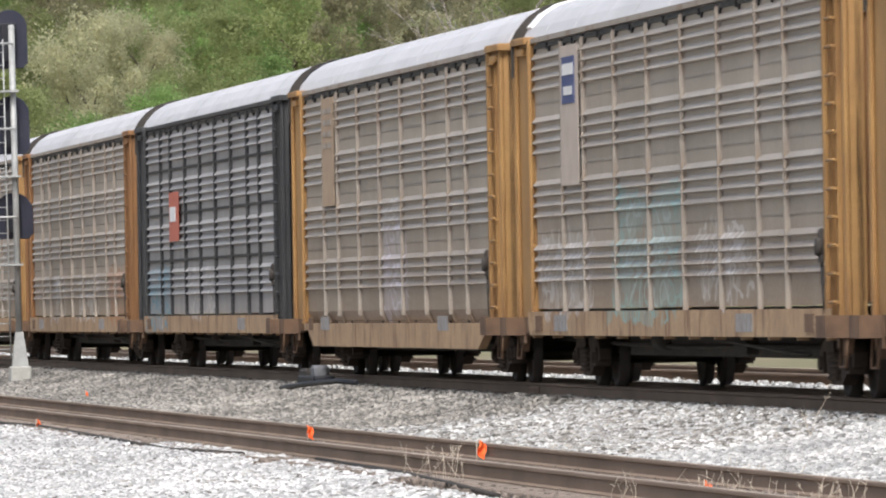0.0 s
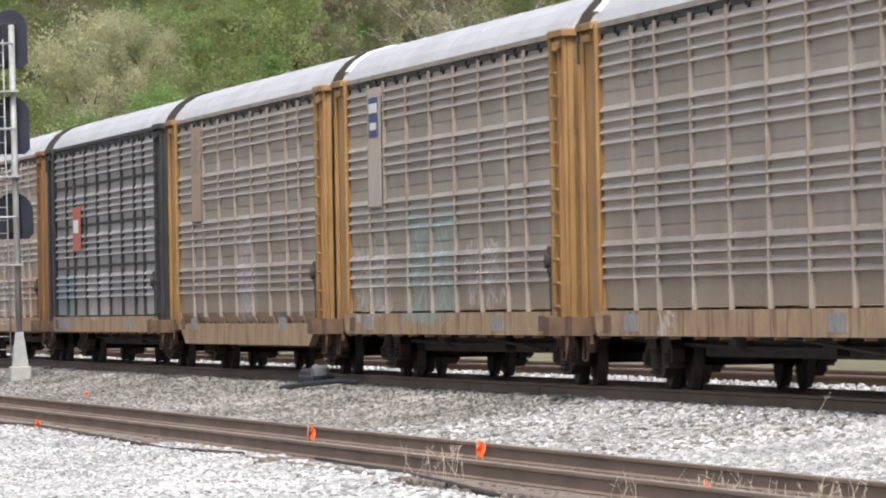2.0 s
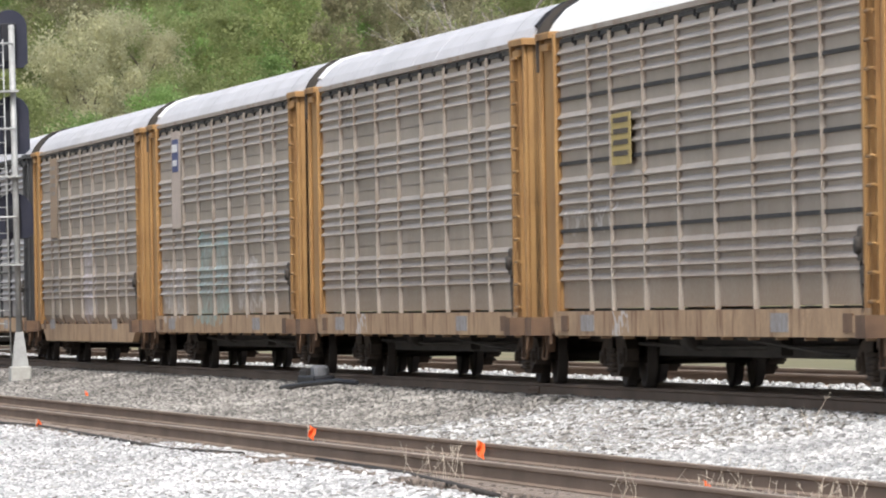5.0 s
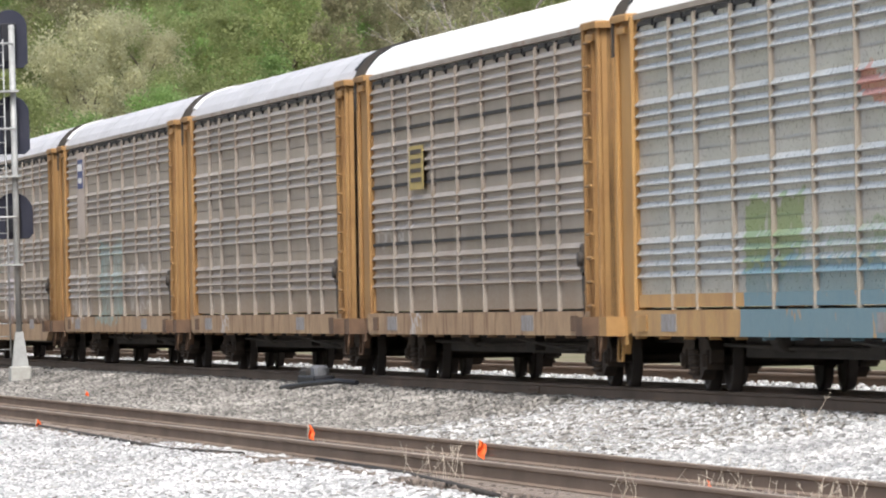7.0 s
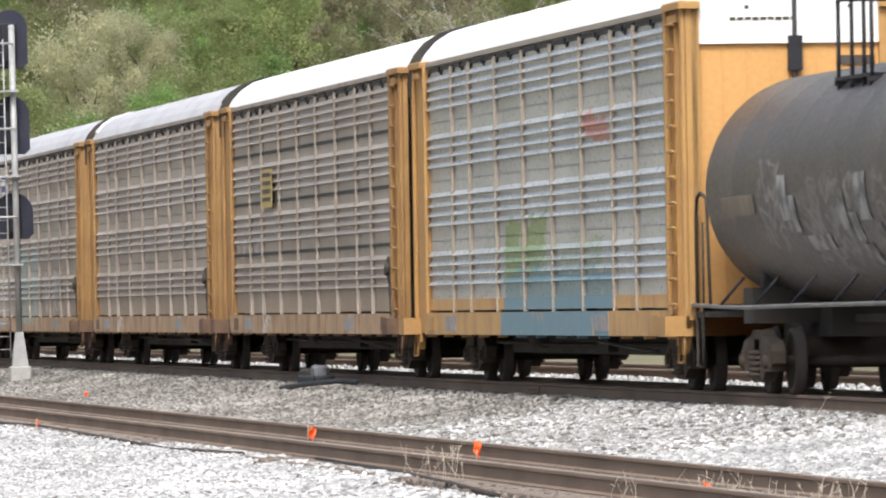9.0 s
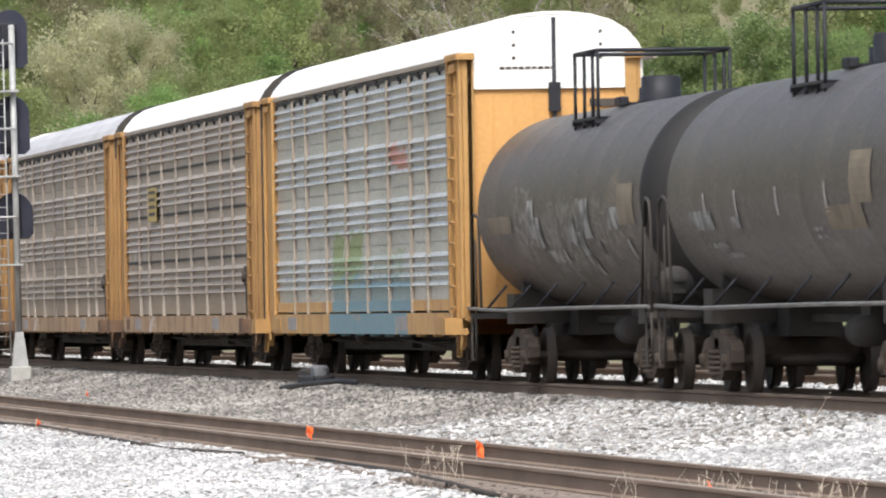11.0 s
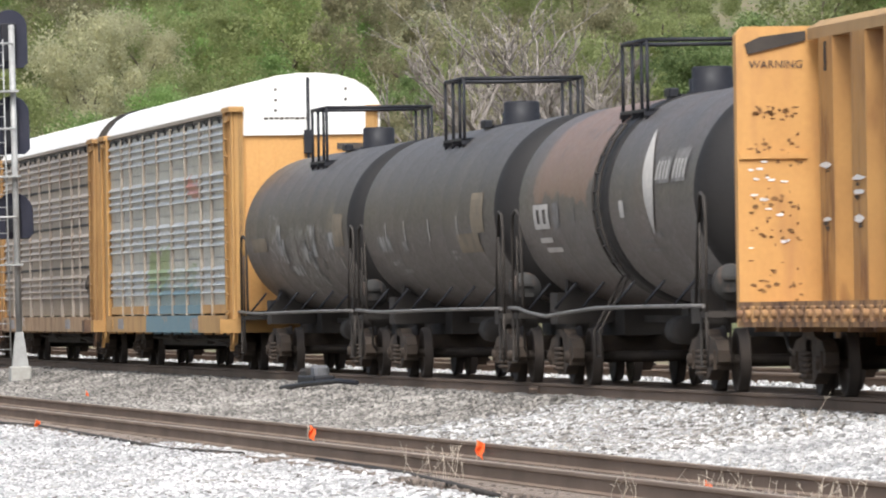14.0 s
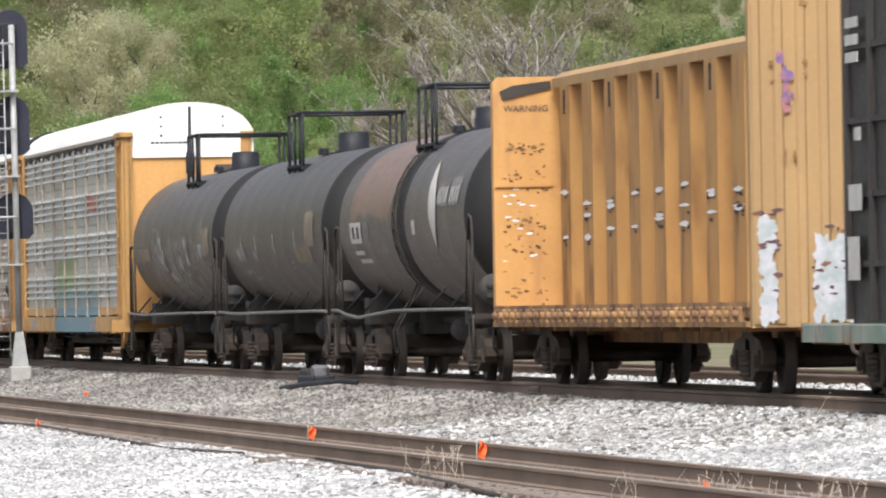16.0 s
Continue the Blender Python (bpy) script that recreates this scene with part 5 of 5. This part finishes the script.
tank_a1 = surface("tank_chalked", (0.062, 0.054, 0.049), (0.084, 0.072, 0.064), **TANKDARK,
                  paints=[(-4.2, -2.4, 1.9, 2.9, (0.22, 0.21, 0.20), 0.25), (-1.2, 2.6, 1.6, 2.6, (0.17, 0.17, 0.155), 0.35),
                          (3.4, 5.0, 1.8, 2.7, (0.17, 0.16, 0.14), 0.4), (5.2, 6.9, 1.9, 2.9, (0.15, 0.125, 0.09), 0.6)])
tank_c = surface("tank_stained", (0.078, 0.071, 0.067), (0.105, 0.083, 0.072), **TANKDARK,
                 paints=[(-6.4, -0.9, 2.7, 5.0, (0.20, 0.125, 0.092), 0.95), (-5.0, -1.0, 1.6, 2.6, (0.085, 0.08, 0.076), 0.7)])
GREYLET = surface("dusty_lettering", (0.22, 0.21, 0.20), (0.14, 0.13, 0.125), 0.7, scale=6, mix=0.3)
DUSTY = surface("ochre_patch", (0.26, 0.215, 0.15), (0.17, 0.14, 0.105), 0.8, scale=3)
TX = (-3.05, 15.3, 34.0)
chalk = surface("faded_chalk", (0.36, 0.35, 0.33), (0.15, 0.145, 0.13), 0.8, scale=3.5, mix=0.25)
ta = make_tank_car(TX[0], "matt black tank car with chalky graffiti", tank_a1)
decals(ta, [(-6.8, -4.4, -14, -4), (6.0, 7.4, -14, 8)], DUSTY)
decals(ta, [(-2.6, -2.0, -18, 4), (-2.0, -1.5, -24, -6), (1.3, 1.8, -24, -8), (1.9, 2.4, -30, -16), (2.6, 3.3, -20, 2), (3.4, 3.8, -30, -22), (5.0, 6.0, -16, -4), (6.2, 6.5, -34, -22), (-1.6, 0.2, -34, -26), (2.0, 2.6, -44, -32)], chalk, "chalk_mark", "chalky graffiti strokes")
tb = make_tank_car(TX[1], "matt black tank car with stencilled panels", tank_a)
decals(tb, [(-6.3, -4.6, -20, -10), (-5.6, -4.2, -30, -27), (-5.0, -3.4, -36, -33), (-3.2, -2.6, -20, -14), (2.3, 3.0, -24, -22), (2.5, 3.3, -28, -26)], chalk, "chalk_mark", "chalky stencilled marks")
decals(tb, [(q, q + 0.11, -15, -1) for q in (-5.1, -2.7, 0.3, 3.7)], PALEBAR, "tick", "white inspection ticks")
decals(tb, [(5.4, 6.8, -12, 12), (3.6, 6.0, -24, -12)], DUSTY, "patch", "ochre stencil patch")
tcx = make_tank_car(TX[2], "rust-stained black tank car with a white emblem", tank_c, True, bands=((-0.55, 0.75, BAND_HEAD_SHADE),), dip=True)
decals(tcx, [(-6.5, -6.2, -13, 1), (-6.2, -5.2, -2, 1), (-6.2, -5.2, -13, -10), (-5.9, -5.6, -10, -2), (-5.3, -5.0, -13, 1), (-6.3, -5.1, -21, -18), (-6.0, -4.5, -27, -24), (1.7, 2.1, -10, -1)], PALEBAR)
decals(tcx, [(2.9, 4.0, -25, -23), (3.0, 4.6, -30, -28), (4.4, 5.0, -22, -19), (-4.6, -4.0, -13, 1), (-2.6, -2.5, -12, -1)], GREYLET)
decals(tcx, [(4.85 + 0.28 * q, 4.97 + 0.28 * q, 8, 18) for q in range(9) if q != 4], PALEBAR, R=1.464)
decals(tcx, [(4.9, 6.0, 6, 20), (6.2, 7.3, 6, 24)], GREYLET, "patch", "grey lettered patch")
tri = Shape()
v = []
for i in range(13):
    a = radians(-20 + 58 * i / 12)
    bow = math.sin(math.pi * i / 12)
    lie = 4.75 - 7.0 * (1 - math.cos(a))
    for x in (lie - 0.04 - 0.85 * bow, lie):
        v.append((x, -1.48 * math.cos(a), 2.60 + 1.48 * math.sin(a)))
tri.add(v, [(2 * i, 2 * i + 1, 2 * i + 3, 2 * i + 2) for i in range(12)])
part("emblem", tri, PALEBAR, tcx, "white pointed emblem")
make_centre_beam(45.7, 22.8)
make_dark_car(72.5)

make_signal(-199.9, 16.6)
make_switch_box(-150.6, 17.75)
for x, y, h, s in ((-135.2, 11.45, 0.16, 0.1), (-114.2, 13.3, 0.24, 0.11), (-97.6, 13.3, 0.26, 0.12), (-76.6, 12.49, 0.2, 0.09), (-170.0, 15.39, 0.16, 0.08)):
    make_flag(x, y, h, s)
# dark tubes added to draw the broken dark edge along the siding's near side
for line in (((-144.3, 11.34), (-135.2, 11.51), (-126.5, 11.43), (-112.5, 11.28), (-105.7, 11.50)), ((-100.6, 11.82), (-92.3, 11.69), (-85.9, 11.45), (-81.3, 11.28))):
    s = Shape()
    s.tube([(x, y, bed(y) + 0.03) for x, y in line], 0.032, 6)
    solid("cable", s, UNDER, "dark tube added to draw the dark edge beside the siding", "cable", group="cables beside the siding")
for x, y, n, h in ((-90.6, 11.9, 14, 0.42), (-88.6, 11.8, 12, 0.45), (-96.6, 14.1, 5, 0.30), (-83.0, 13.9, 7, 0.35), (-79.5, 13.7, 9, 0.35), (-77.0, 11.9, 12, 0.35),
                   (-75.5, 12.6, 14, 0.35), (-74.0, 12.2, 14, 0.35), (-73.0, 13.0, 12, 0.35), (-71.5, 12.6, 14, 0.35)):
    make_weed_clump(x, y, n, h, 0.40, int(-x * 10))
make_weed_clump(-96.0, 16.9, 3, 0.75, 0.05, 77)
for x in (-88, -90, -93.5, -97):
    make_weed_clump(x, 13.75, 40, 0.10, 0.35, int(-x * 3), "green_weed", WEED)
make_woods()

# ballast and ties last
make_stones("ballast", -120, -72, 13.95, 17.95, 24000, 0.056, "pale grey crushed stone between the tracks")
make_stones("ballast", -215, -96, 13.95, 18.2, 30000, 0.058, "dull brownish grey crushed stone between the tracks", DULL)
make_stones("ballast", -170, -66, 6.5, 11.25, 44000, 0.052, "white crushed stone beside the siding")
make_stones("ballast", -150, -66, 6.5, 11.3, 3500, 0.05, "darker stones scattered among the white ones", DULL)
for x0, x1, y1 in ((-170, -118, 11.45), (-116, -103, 11.75), (-101, -90, 11.65)):
    make_stones("ballast", x0, x1, 11.0, y1, 2200, 0.05, "white crushed stone spilled against the siding")
make_stones("ballast", -190, -66, 11.0, 14.1, 15000, 0.045, "brown fouled stones along the siding rails", FOULED)
make_stones("ballast", -260, -80, 18.35, 20.3, 5000, 0.05, "brown fouled stones between the main rails", FOULED)
make_stones("ballast", -300, -80, 20.5, 27.5, 20000, 0.055, "pale stones beyond the main track")
tm = tie_mesh()
make_ties(main_track, tm, -300, -60, (-190, -80))
make_ties(siding, tm, -300, -60, (-180, -66))
make_ties(far_track, tm, -300, -60, (-170, -95))
for x in (-99.0, -129.0):
    make_joint_bar(main_track, x, -0.7535)


# ---------------------------------------------------------------- what moves
def motions():
    for car, x in MOVING:
        walk(car, [(float(t), pose(x - travel(t), TRACK_Y, 0, CANT)) for t in range(17)])
    times = [k / 30 for k in range(481)]
    turns = [math.degrees(-travel(t) / WHEEL_R) for t in times]
    for w, a in WHEELSETS:
        walk(w, [(t, pose(a, 0, WHEEL_R, 0, q, 0)) for t, q in zip(times, turns)])
    rng = random.Random(8)
    for fl in FLAGS:
        walk(fl, [(k * 0.8, pose(0, 0, 0, rng.uniform(-12, 4), 0, rng.uniform(-70, 60) if k % 3 else rng.uniform(-20, 20))) for k in range(21)])


motions()
